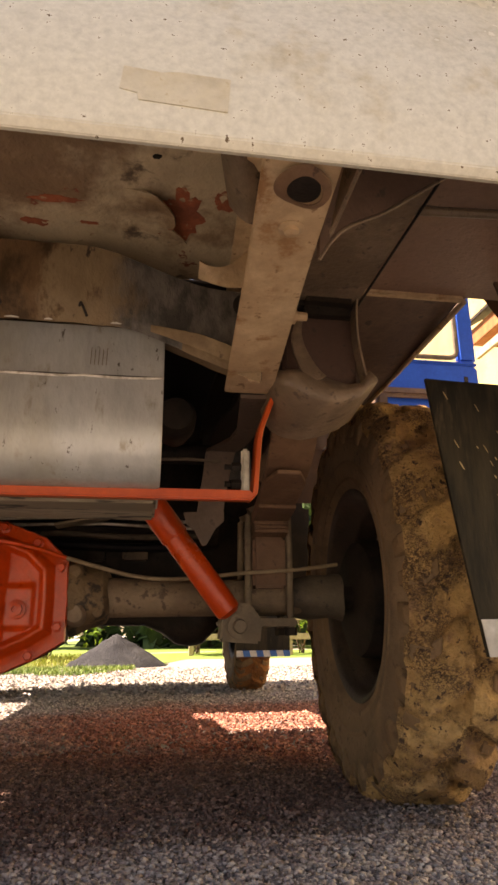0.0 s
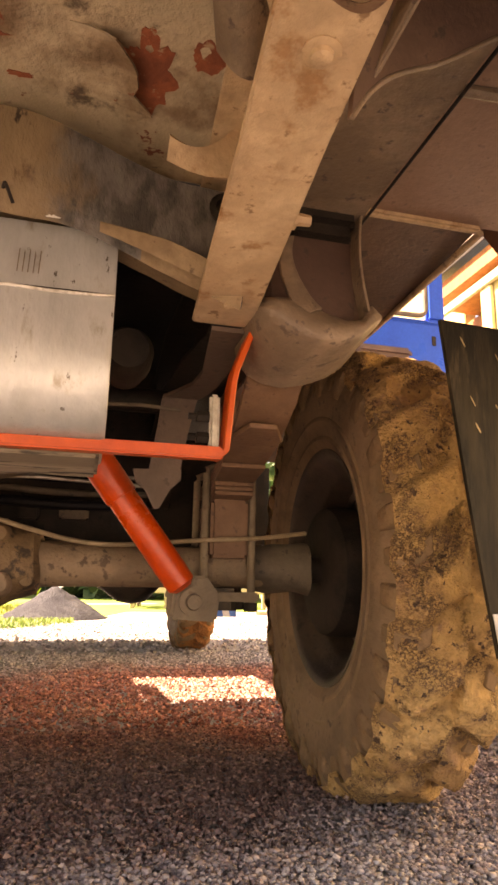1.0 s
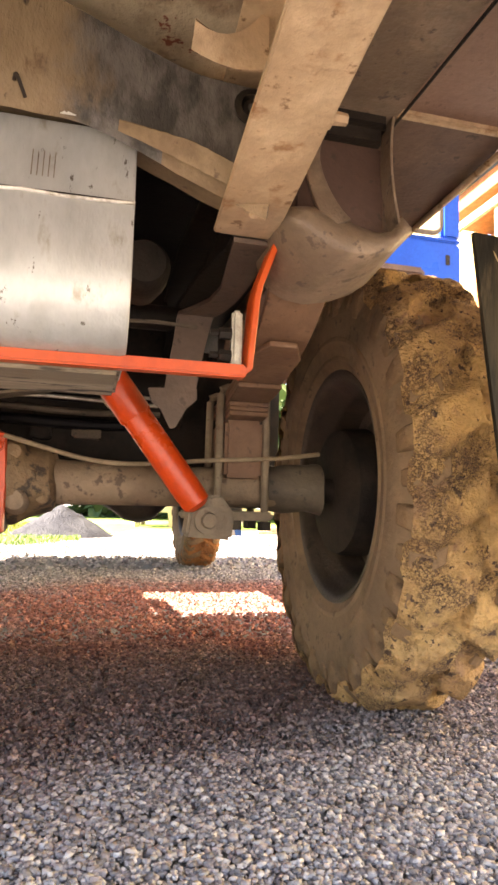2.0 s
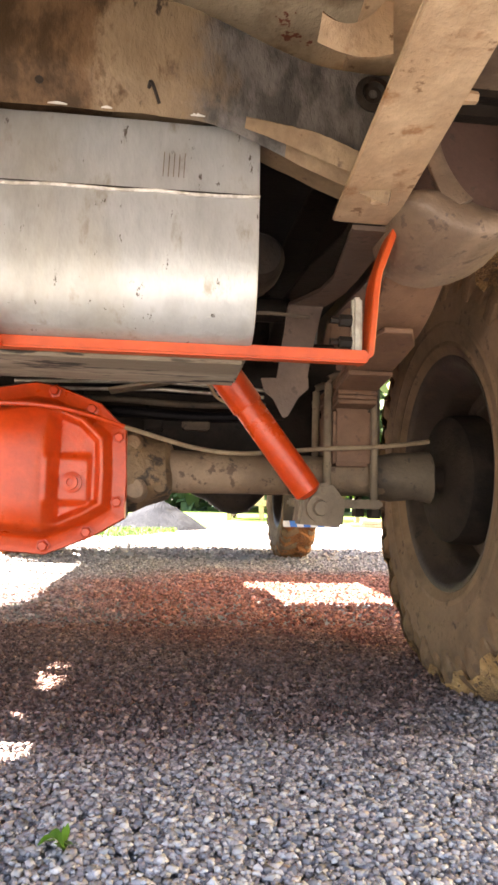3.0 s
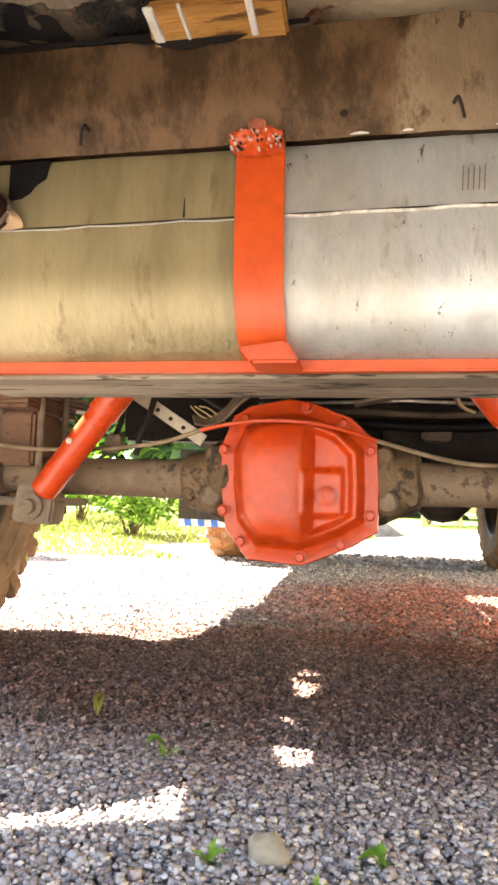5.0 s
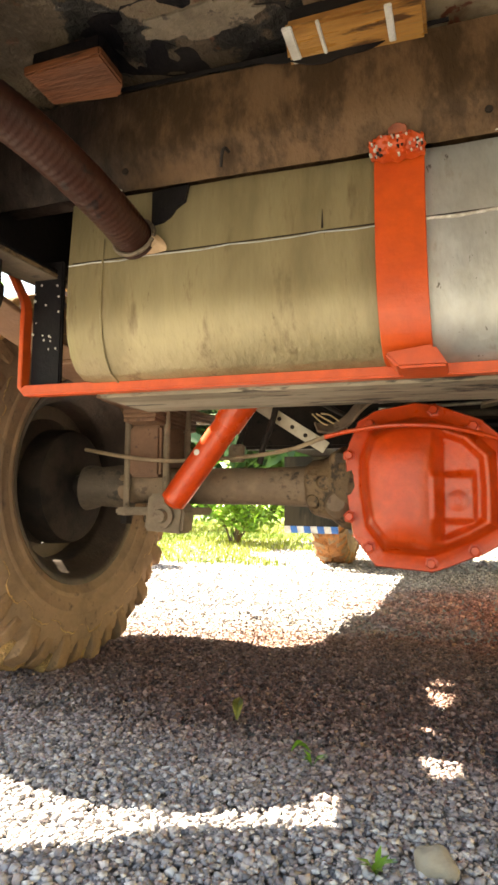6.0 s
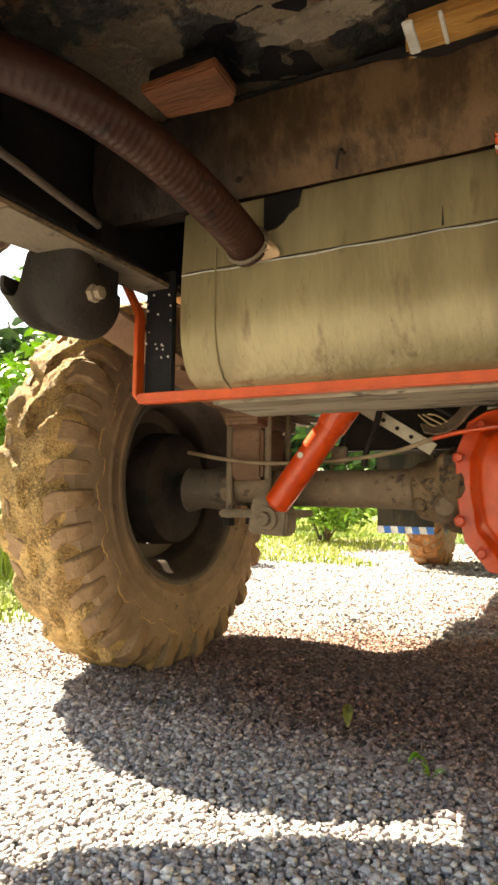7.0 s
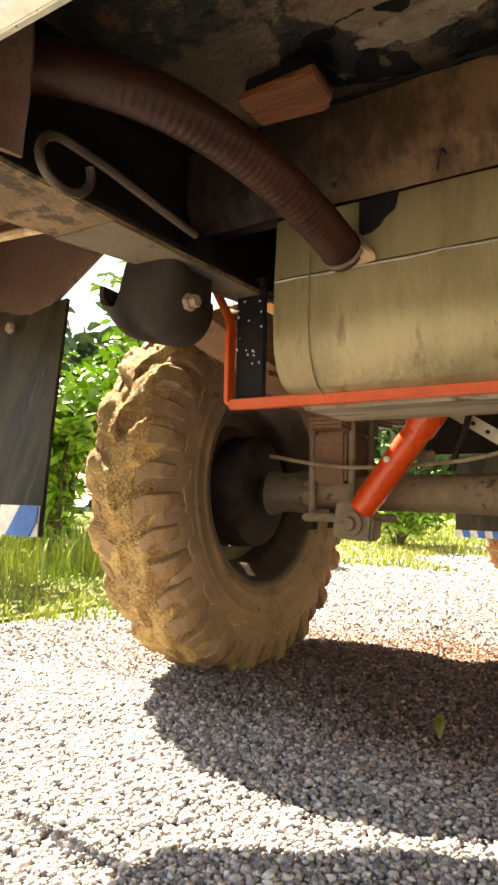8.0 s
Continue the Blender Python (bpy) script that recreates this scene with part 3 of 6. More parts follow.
for x, ln in ((-0.31, 0.010), (0.10, 0.018), (0.15, 0.010), (0.235, 0.014)):
    part("chipped_paint", sheet(lambda u, v: Vector((x + ln * u, -0.5335 - 0.001 * v, 0.7005 + (0.0022 * math.sin(math.pi * min(1, max(0, u))) + 0.002 * noise.noise((u * 8 + x * 40, 1, 3))) * v)), 8, 1, 0.0008), WHITE, cross)

# fuel tank: flat back, rounded underside, welded seam
TX0, TX1 = -0.392, 0.308
section = [(-0.500, 0.712), (-0.503, 0.66), (-0.505, 0.636), (-0.506, 0.60), (-0.506, 0.565), (-0.502, 0.540), (-0.493, 0.518), (-0.480, 0.502),
           (-0.462, 0.494), (-0.42, 0.492), (-0.33, 0.492), (-0.29, 0.497), (-0.268, 0.515), (-0.26, 0.55), (-0.26, 0.712)]
section = [q for (ya, za), (yb, zb) in zip(section, section[1:]) for q in ((ya, za), ((ya + yb) / 2, (za + zb) / 2))] + section[-1:]
tb = bmesh.new()
rows = []
mid = Vector((0, -0.39, 0.60))
bands = [(TX0, 0.955), (TX0 + 0.006, 0.985), (TX0 + 0.018, 1.0), (-0.345, 1.0), (-0.340, 1.006), (-0.335, 1.0)] + [(-0.32 + 0.016 * q, 1.0) for q in range(32)]
bands += [(0.195, 1.0), (0.200, 1.005), (0.205, 1.0), (0.22, 1.0), (0.24, 1.0), (0.26, 1.0), (0.28, 1.0), (TX1 - 0.006, 1.0), (TX1 - 0.001, 0.99), (TX1, 0.98)]
for x, k in bands:
    rows.append([tb.verts.new((x, mid.y + (y - mid.y) * k + 0.0022 * noise.noise((x * 9, z * 14, 3)) + 0.0009 * noise.noise((x * 30, z * 40, 6)), mid.z + (z - mid.z) * k + (0.0 if z < 0.7 else 0.712 - (mid.z + (z - mid.z) * k)))) for y, z in section])
for a, b in zip(rows, rows[1:]):
    for k in range(len(section)):
        j = (k + 1) % len(section)
        tb.faces.new((a[k], a[j], b[j], b[k]))
tb.faces.new(rows[0])
tb.faces.new(rows[-1])
tank = part("fuel_tank", tb, TANK, truck, "welded aluminium fuel tank, one half dusted khaki", 30)
tank.data.materials.append(TANKDUST)
for face in tank.data.polygons:
    face.material_index = 1 if face.center.x < 0.009 else 0
part("weld_seam", tube([(TX0 + 0.004 + k * 0.0348, -0.5062, 0.630 + 0.0062 * k / 20 + 0.0012 * math.sin(k * 2.3)) for k in range(21)][11:], 0.0018, 8), WELD, tank, "bright raised weld seam")
part("weld_seam", tube([(TX0 + 0.004 + k * 0.0348, -0.5062, 0.630 + 0.0062 * k / 20 + 0.0012 * math.sin(k * 2.3)) for k in range(12)], 0.0008, 8), TANK, tank, "dusty raised weld seam")
part("lower_lap", sheet(lambda u, v: Vector((TX0 + 0.01 + u * 0.69, -0.5068, 0.6328 + 0.006 * u - v * 0.0009)), 8, 1, 0.0015), DARK, tank)
part("weld_band", tube([(TX0 + 0.052, y - 0.0015, z - 0.001) for y, z in section[2:19]], 0.0014, 6), TANKDUST, tank)
part("scratch", prism([(-0.0745, 0.639), (-0.0725, 0.639), (-0.0735, 0.660)], 1, -0.5055, -0.5035, 0), DARK, tank)
for k in range(5):
    part("stencil_mark", prism([(0.209 + k * 0.0052, 0.653), (0.2097 + k * 0.0052, 0.653), (0.2106 + k * 0.0052, 0.678 - 0.004 * (k % 2)), (0.2099 + k * 0.0052, 0.678)], 1, -0.5046, -0.503, 0), HANGER, tank, "faded stencilled bars")
part("filler_neck", lathe([(0.0260, 0.0), (0.0250, -0.003), (0.0240, -0.005), (0.022, -0.010), (0.0, -0.010)], 1, (-0.2865, -0.503, 0.643), 30, wobble=0.03), TAUPE, tank, "pale sealant round the filler neck")
part("dark_patch", prism([(-0.276, 0.708), (-0.230, 0.711), (-0.234, 0.692), (-0.246, 0.684), (-0.252, 0.676), (-0.262, 0.670), (-0.276, 0.668)], 1, -0.507, -0.502, 0), BLACK, tank, "black ragged patch by the hose")

# strap and cradle in orange
cradle = part("tank_cradle", strip([(-0.485, -0.448, 0.4865), (0.437, -0.448, 0.4865)], 0.016, 0.008, across=(0, 1, 0)), ORANGE, truck, "orange flat bar under the tank")
part("cradle_lip", box((-0.484, -0.462, 0.4815), (0.436, -0.456, 0.4955), 0.002), ORANGE, cradle)
part("cradle_arm", strip([(0.434, -0.435, 0.488), (0.442, -0.435, 0.494), (0.449, -0.435, 0.575), (0.452, -0.435, 0.59), (0.474, -0.435, 0.650), (0.474, -0.435, 0.70)], 0.034, 0.0075, across=(0, 1, 0)), ORANGE, cradle)
part("cradle_arm", strip([(-0.482, -0.452, 0.488), (-0.489, -0.452, 0.494), (-0.489, -0.452, 0.60), (-0.491, -0.452, 0.612), (-0.512, -0.452, 0.650), (-0.512, -0.452, 0.70)], 0.018, 0.007, across=(0, 1, 0)), ORANGE, cradle)
part("arm_plate", box((-0.482, -0.448, 0.492), (-0.436, -0.440, 0.665), 0.002), BLACK, cradle, "black speckled bracket plate")
rf = random.Random(12)
for k in range(16):
    px, pz, ps = -0.480 + 0.040 * rf.random(), 0.54 + 0.10 * rf.random(), rf.uniform(0.0008, 0.0022)
    part("fleck", prism([(px + ps * math.cos(a) * rf.uniform(0.6, 1.2), pz + ps * math.sin(a) * rf.uniform(0.6, 1.4)) for a in np.linspace(0, 5.2, 6)], 1, -0.4488, -0.4475, 0), WHITE, cradle)
part("arm_plate", box((0.424, -0.440, 0.496), (0.436, -0.428, 0.562), 0.003), STEEL, cradle, "bare steel bracket plate")
for z in (0.51, 0.535):
    part("bracket_bolt", lathe([(0.007, 0.0), (0.007, -0.014), (0.004, -0.015), (0.004, -0.024), (0, -0.024)], 0, (0.424, -0.434, z), 6), DARK, cradle)
strap = part("tank_strap", strip([(0.008, -0.508, 0.715), (0.008, -0.5105, 0.66), (0.009, -0.5125, 0.60), (0.010, -0.5125, 0.562), (0.011, -0.509, 0.536), (0.012, -0.499, 0.513), (0.013, -0.482, 0.4965), (0.014, -0.455, 0.494)], 0.051, 0.004, turns=1), ORANGE, truck, "orange painted steel tank strap")
part("strap_foot", prism([(-0.010, 0.497), (0.034, 0.503), (0.040, 0.503), (0.054, 0.4805), (0.004, 0.4805)], 1, -0.512, -0.452, 0.003), ORANGE, strap, "welded foot of the strap")
def weld_face(u, v):
    rag = 0.004 * noise.noise((u * 7, 1, 9)) + 0.005 * math.sin(math.pi * min(1, max(0, u)))
    lump = 0.0022 * noise.noise((u * 12, v * 9, 2)) + 0.001 * noise.noise((u * 30, v * 24, 5))
    w = 1 - v
    y = -0.5400 * w * w - 2 * 0.5380 * w * v - 0.5125 * v * v
    z = (0.7045 + rag) * w * w + 2 * 0.690 * w * v + (0.697 - 0.6 * rag) * v * v
    return Vector((-0.0185 + 0.053 * u, y - 0.003 - lump, z - lump))


part("strap_weld", sheet(weld_face, 30, 12, 0.003), ORANGE, strap, "rough orange weld with pale flakes")
rw = random.Random(4)
for k in range(44):
    u, v, s = rw.uniform(0, 0.98), rw.uniform(0.0, 0.75) ** 1.5, rw.uniform(0.0016, 0.004)
    p = weld_face(u, v) + Vector((0, -0.0012, -0.0012))
    ring_of = [p + Vector((s * 0.5 * math.cos(a) * rw.uniform(0.5, 1.2), 0, s * 0.3 * math.sin(a) * rw.uniform(0.5, 1.2))) for a in np.linspace(0, 5.5, 7)]
    part("weld_flake", prism([(q.x, q.z) for q in ring_of], 1, p.y - 0.001, p.y + 0.004, 0), (WHITE, REDORANGE, WHITE, DARK)[k % 4], strap)


# filler hose, ribbed
hose_line = [(-0.290, -0.512, 0.645), (-0.294, -0.56, 0.660), (-0.308, -0.635, 0.682), (-0.330, -0.70, 0.701), (-0.360, -0.77, 0.715), (-0.424, -0.83, 0.731), (-0.52, -0.87, 0.75)]
hose = part("filler_hose", tube(hose_line, lambda s: 0.0230 + 0.00018 * math.sin(s * 440), 20, turns=6), HOSE, truck, "red-brown ribbed rubber filler hose")
part("hose_clamp", tube([(-0.290 + 0.0245 * math.cos(a), -0.522 + 0.009 * math.sin(a), 0.648 + 0.024 * math.sin(a)) for a in np.linspace(0, 6.1, 20)], 0.0026, 6), GRIME, hose, "grimy hose clamp")

# rear axle
AY, AZ = 0.08, 0.378
axle = part("rear_axle", lathe([(0.036, -0.70), (0.037, -0.60), (0.038, -0.30), (0.040, -0.22), (0.050, -0.19), (0.068, -0.15), (0.070, -0.12), (0.070, 0.12), (0.068, 0.15), (0.050, 0.19), (0.040, 0.22), (0.038, 0.30), (0.037, 0.60), (0.036, 0.70)],
                                0, (0, AY, AZ), 28, wobble=0.003), AXLE, truck, "dusty steel rear axle housing")
outline = []
for px, pz in ((-0.115, 0.495), (-0.085, 0.513), (-0.015, 0.526), (0.025, 0.520), (0.098, 0.492), (0.143, 0.448), (0.147, 0.37), (0.146, 0.292), (0.10, 0.264), (0.04, 0.238), (0.012, 0.228), (-0.085, 0.235), (-0.125, 0.288), (-0.137, 0.37), (-0.137, 0.44)):
    outline.append((px, pz))
CX, CZ = 0.005, 0.378
part("diff_housing", prism([(CX + (x - CX) * 1.0, CZ + (z - CZ) * 1.0) for x, z in outline], 1, 0.0175, 0.075, 0.003, lathe([(0.135, 0.06), (0.13, 0.12), (0.10, 0.20), (0.06, 0.26), (0.05, 0.36), (0.0, 0.36)], 1, (0, 0, 0.378), 28)), DARK, axle, "greasy black differential housing")
def dome():
    """The pressed bulge of the cover: a deep upright lobe beside a sunken panel with a raised pad."""
    bm = bmesh.new()
    n = len(outline)
    ring_pts = []
    for k in range(150):
        s = k / 150 * n
        i, f = int(s) % n, s % 1
        a, b = outline[i], outline[(i + 1) % n]
        ring_pts.append((a[0] + (b[0] - a[0]) * f, a[1] + (b[1] - a[1]) * f))

    def step(v, a, b):
        t = min(1, max(0, (v - a) / (b - a)))
        return t * t * (3 - 2 * t)
    rings = []
    for r, y in ((1.0, 0.016), (1.0, 0.006), (0.985, 0.002)):
        rings.append([bm.verts.new((CX + (x - CX) * r, y, CZ + (z - CZ) * r)) for x, z in ring_pts])
    for r in [0.835 - 0.012 * q for q in range(22)] + [0.56 - 0.02 * q for q in range(28)]:
        if r < 0.02:
            break
        ring = []
        for x, z in ring_pts:
            px, pz = CX + (x - CX) * r, CZ + (z - CZ) * r
            inside = step(1 - r, 0.17, 0.36)
            low = 0.022 * step(1 - r, 0.16, 0.29)
            lobe = 0.046 * max(0.0, 1 - ((px + 0.044) / 0.078) ** 2) ** 0.75 * max(0.0, 1 - ((pz - 0.372) / 0.136) ** 4) * inside
            panel = 0.013 * step(px, 0.012, 0.034) * step(0.70 - r, 0.0, 0.09)
            pad = 0.010 * step(0.040 - abs(px - 0.050), 0, 0.012) * step(0.046 - abs(pz - 0.357), 0, 0.012)
            ring.append(bm.verts.new((px, 0.002 - low - lobe + panel - pad, pz)))
        rings.append(ring)
    for a, b in zip(rings, rings[1:]):
        for k in range(150):
            bm.faces.new((a[k], a[(k + 1) % 150], b[(k + 1) % 150], b[k]))
    bm.faces.new(rings[-1])
    return bm


for s in (-1, 1):
    for x, y, z, r in ((0.150, 0.022, 0.425, 0.020), (0.158, 0.018, 0.345, 0.024), (0.182, 0.028, 0.385, 0.017), (0.205, 0.036, 0.350, 0.013)):
        part("casting_boss", lathe([(r * 1.25, 0.035), (r, 0.0), (r * 0.7, -0.008), (0.0, -0.010)], 1, (s * x, y, z), 14, wobble=0.007), FLANGE if r < 0.021 else AXLE, axle)
cover = part("diff_cover", dome(), REDORANGE, axle, "red-orange differential cover with ten bolts", 40)
bolt_mesh = hexbolt(0.0088, 0.014)
first = None
for x, z in ((-0.130, 0.432), (0.131, 0.432), (-0.129, 0.322), (0.131, 0.320), (0.011, 0.244), (0.083, 0.480), (0.082, 0.268), (-0.095, 0.268), (0.018, 0.510), (-0.092, 0.488)):
    if first is None:
        first = link_mesh("cover_bolt", bolt_mesh, REDORANGE)
        first.location = (x, 0.003, z)
        hang(first, cover)
    else:
        twin(first, cover, pose(x, 0.003, z, 0, random.uniform(0, 60), 0))
part("drain_plug", lathe([(0.018, 0.002), (0.018, -0.003), (0.0125, -0.004), (0.0125, -0.012), (0.006, -0.013), (0.006, -0.007), (0, -0.007)], 1, (0.056, -0.0215, 0.352), 20), REDORANGE, cover)
part("brake_line", tube([(-0.70, 0.03, 0.455), (-0.60, 0.00, 0.437), (-0.50, 0.0, 0.425), (-0.38, 0.02, 0.43), (-0.25, 0.0, 0.44), (-0.17, -0.02, 0.465)], 0.0042, 8, turns=3), WIRE, axle, "dusty brake line")
part("brake_line", tube([(-0.17, -0.02, 0.465), (-0.12, -0.035, 0.474), (-0.05, -0.055, 0.480), (0.03, -0.052, 0.477), (0.09, -0.035, 0.465), (0.14, -0.015, 0.45)], 0.0042, 8, turns=3), REDORANGE, axle, "brake line painted over red")
part("brake_line", tube([(0.14, -0.015, 0.45), (0.20, 0.01, 0.435), (0.27, 0.03, 0.418), (0.34, 0.035, 0.412), (0.42, 0.03, 0.418), (0.50, 0.0, 0.425), (0.60, 0.0, 0.43), (0.70, 0.02, 0.445)], 0.0042, 8, turns=3), WIRE, axle, "dusty brake line")
for s in (-1, 1):
    bell = [(0.037, 0.60), (0.040, 0.625), (0.044, 0.642), (0.043, 0.690), (0.047, 0.702), (0.050, 0.718), (0.0, 0.720)]
    part("hub_bell", lathe([(r, s * x) for r, x in bell], 0, (0, AY, AZ), 24, wobble=0.010), GRIME, axle)
    part("brake_drum", lathe([(0.0, s * 0.745), (0.105, s * 0.750), (0.122, s * 0.758), (0.126, s * 0.770), (0.128, s * 0.812), (0.0, s * 0.815)], 0, (0, AY, AZ), 44), HUBDARK, axle, "black brake drum")
    part("axle_end", lathe([(0.026, s * 0.700), (0.026, s * 0.760)], 0, (0, AY, AZ), 16), HUBDARK, axle)
    part("casting_neck", lathe([(0.072, s * 0.120), (0.080, s * 0.130), (0.076, s * 0.155), (0.062, s * 0.178), (0.056, s * 0.198), (0.052, s * 0.215), (0.040, s * 0.222)], 0, (0, AY, AZ), 28, wobble=0.014), FLANGE, axle, "greasy dark casting neck")
    part("spring_pad", box((min(s * 0.517, s * 0.588), AY - 0.064, 0.395), (max(s * 0.517, s * 0.588), AY + 0.064, 0.502), 0.006), SPRING, axle, "dusty lift block")
    a, b = sorted((s * 0.455, s * 0.605))
    plate = part("u_bolt_plate", box((a, AY - 0.085, 0.318), (b, AY + 0.075, 0.334), 0.004), MUDDY, axle, "dusty spring plate")
    a, b = sorted((s * 0.44, s * 0.52))
    part("shock_mount", prism([(a, 0.29), (b, 0.285), (b + 0.005, 0.33), (b - 0.02, 0.362), (a + 0.01, 0.36)], 1, AY - 0.125, AY - 0.07, 0.005), MUDDY, axle)
    part("mount_eye", lathe([(0.024, 0.0), (0.024, -0.008), (0.014, -0.008), (0.012, -0.018), (0, -0.018)], 1, (s * 0.478, AY - 0.126, 0.318), 18), MUDDY, axle)
    for x in (0.508, 0.597):
        for y in (AY - 0.052, AY + 0.052):
            part("u_bolt_nut", lathe([(0.013, 0.300), (0.013, 0.316), (0.0, 0.316)], 2, (s * x, y, 0.0), 6), DARK, axle)

# leaf springs with u-bolts
def spring_x(s, y):
    return 0.558 + 0.085 * (y - AY) if s > 0 else -0.545 + 0.03 * (AY - y)


def spring_z(y):
    return 0.548 + 0.072 * ((y - AY) / 0.66) ** 2


for s in (-1, 1):
    main = None
    for k in range(6):
        half = (0.51 if s > 0 else 0.66, 0.385, 0.215, 0.11, 0.11, 0.11)[k]
        pts = [(spring_x(s, AY + half * t), AY + half * t, spring_z(AY + half * t) - 0.0085 * k + (0.045 * max(0.0, (-0.25 - AY - half * t) / 0.17) ** 2 if k == 0 and s > 0 else 0.0)) for t in np.linspace(-1, 1, 33)]
        w = (lambda q: 0.074 - 0.034 * max(0.0, 1 - min(q, 1 - q) * 16)) if k == 1 else 0.076 - 0.001 * k
        if main is None:
            main = part("leaf_spring", strip(pts, w, 0.008), SPRING, truck, "dusty tan leaf spring")
        else:
            part("leaf", strip(pts, w, 0.008), SPRING, main)
    for y in (AY - 0.052, AY + 0.052):
        part("u_bolt", tube([(s * 0.508, y, 0.305), (s * 0.508, y, 0.545), (s * 0.511, y, 0.562), (s * 0.552, y, 0.564), (s * 0.593, y, 0.562), (s * 0.597, y, 0.545), (s * 0.597, y, 0.305)], 0.0075, 10, turns=1), MUDDY, main)
    if s < 0:
        part("spring_eye", lathe([(0.022, -0.042), (0.024, -0.038), (0.024, 0.038), (0.022, 0.042), (0.009, 0.042), (0.009, -0.042), (0.022, -0.042)], 0, (spring_x(s, -0.60), -0.565, 0.612), 20, caps=False), DARK, main)

# hanger cups round the spring eyes
def cup(cx):
    """A bowl-like sheet under the spring eye, one horn higher than the other."""
    def f(u, v):
        a = math.pi * (1.05 - 1.10 * u)
        r = 0.054 * math.cos(0.70 * v) + 0.003
        y = -0.618 + 0.105 * v - 0.018 * math.sin(math.pi * u) * math.sin(math.pi * min(1, v * 1.6))
        rise = min(1.0, max(0.0, (u - 0.33) / 0.12))
        horn = (0.058 * rise * rise * (3 - 2 * rise) + 0.014 * max(0.0, 0.12 - u) / 0.12) * (1 - v) ** 2
        deep = 0.28 + 0.74 * math.sin(math.pi / 2 * min(1, v * 2.0))
        return Vector((cx + r * math.cos(a), y, 0.606 - r * deep * math.sin(a) + horn))
    return sheet(f, 28, 14, 0.007)


def shoe():
    """A rounded shoe under the spring eye: a full lobe on the inner side, a rim that runs out to a curled tip, and a horn up to the rail."""
    top = ((0.462, 0.646), (0.470, 0.658), (0.491, 0.661), (0.510, 0.661), (0.529, 0.656), (0.553, 0.646), (0.579, 0.641), (0.599, 0.646), (0.613, 0.668), (0.625, 0.661))
    low = ((0.462, 0.639), (0.463, 0.621), (0.468, 0.605), (0.479, 0.591), (0.498, 0.582), (0.524, 0.579), (0.556, 0.586), (0.585, 0.599), (0.608, 0.616), (0.625, 0.640))

    def at(row, u):
        k = min(len(row) - 2, int(u * (len(row) - 1)))
        f = u * (len(row) - 1) - k
        return [p + (q - p) * f for p, q in zip(row[k], row[k + 1])]

    def f(u, v):
        a, b = at(top, u), at(low, u)
        belly = math.sin(math.pi * min(1, 0.12 + 0.86 * v)) ** 0.6 * math.sin(math.pi * (0.06 + 0.88 * u)) ** 0.5
        back = 0.075 * max(0.0, v - 0.55) ** 1.5 / 0.3
        lobe = 0.014 * math.exp(-((u - 0.22) / 0.16) ** 2) * math.sin(math.pi * v)
        y = -0.458 - 0.040 * belly - lobe + back + 0.0012 * noise.noise((u * 5, v * 5, 2))
        return Vector((a[0] + (b[0] - a[0]) * v, y, 0.014 + a[1] + (b[1] - a[1]) * v))
    bm = sheet(f, 40, 18, 0.007)
    horn = [(0.507, -0.475, 0.754), (0.501, -0.478, 0.730), (0.503, -0.482, 0.707), (0.510, -0.486, 0.685), (0.519, -0.490, 0.665), (0.529, -0.492, 0.653)]
    return strip(horn, lambda q: 0.013 + 0.015 * q, 0.006, across=(0.9, 0.0, 0.42), bm=bm, turns=2)


for s, cx in ((1, 0.499), (-1, -0.520)):
    hanger = part("spring_hanger", shoe() if s > 0 else cup(cx), HANGER if s > 0 else DARK, truck, "rounded dusty steel spring hanger" if s > 0 else "black rounded steel spring hanger", 60)
    a, b = sorted((cx - 0.045, cx + 0.05))
    part("hanger_box", box((0.487, -0.452, 0.650), (0.602, -0.40, 0.776), 0.006) if s > 0 else box((a, -0.568, 0.598), (b, -0.52, 0.70), 0.006), DEEPBROWN if s > 0 else BLACK, hanger, "brown hanger bracket")
    if s < 0:
        part("hanger_bolt", lathe([(0.011, -0.004), (0.011, 0.003), (0.008, 0.004), (0.008, 0.012), (0.0, 0.012)], 0, (-0.467, -0.575, 0.598), 6), MUDDY, hanger, "steel bolt head")

# shock absorbers
for s in (-1, 1):
    low, high = Vector((s * 0.462, -0.045, 0.340)), Vector((s * 0.222, -0.045, 0.66))
    d = high - low
    sh = part("shock_absorber", tube([low + d * t for t in (0.0, 0.012, 0.02, 0.1, 0.3, 0.475)], lambda q: 0.014 if q < 0.01 else (0.0205 if q < 0.3 else (0.0245 if q < 0.5 else 0.0255)), 24), REDORANGE, truck, "red-orange painted shock absorber")
    part("dust_tube", tube([low + d * t for t in (0.462, 0.47, 0.7, 0.97, 0.98)], lambda q: 0.0285 if 0.1 < q < 0.9 else 0.027, 24), REDORANGE, sh)
    part("lower_eye", lathe([(0.013, -0.015), (0.013, 0.02), (0.0, 0.02)], 1, tuple(low + Vector((s * 0.010, 0.022, -0.014))), 18), MUDDY, sh)
part("paint_chip", lathe([(0.0, -0.001), (0.006, 0.0), (0.005, 0.001), (0, 0.002)], 1, (-0.400, -0.0705, 0.437), 8), WHITE, truck, "pale paint chip")

# dark running gear further forward, its recess shade in the near-black colour
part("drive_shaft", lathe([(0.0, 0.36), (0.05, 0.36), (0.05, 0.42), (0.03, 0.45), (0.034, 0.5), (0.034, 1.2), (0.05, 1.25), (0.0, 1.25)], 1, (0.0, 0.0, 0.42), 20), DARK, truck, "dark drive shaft")
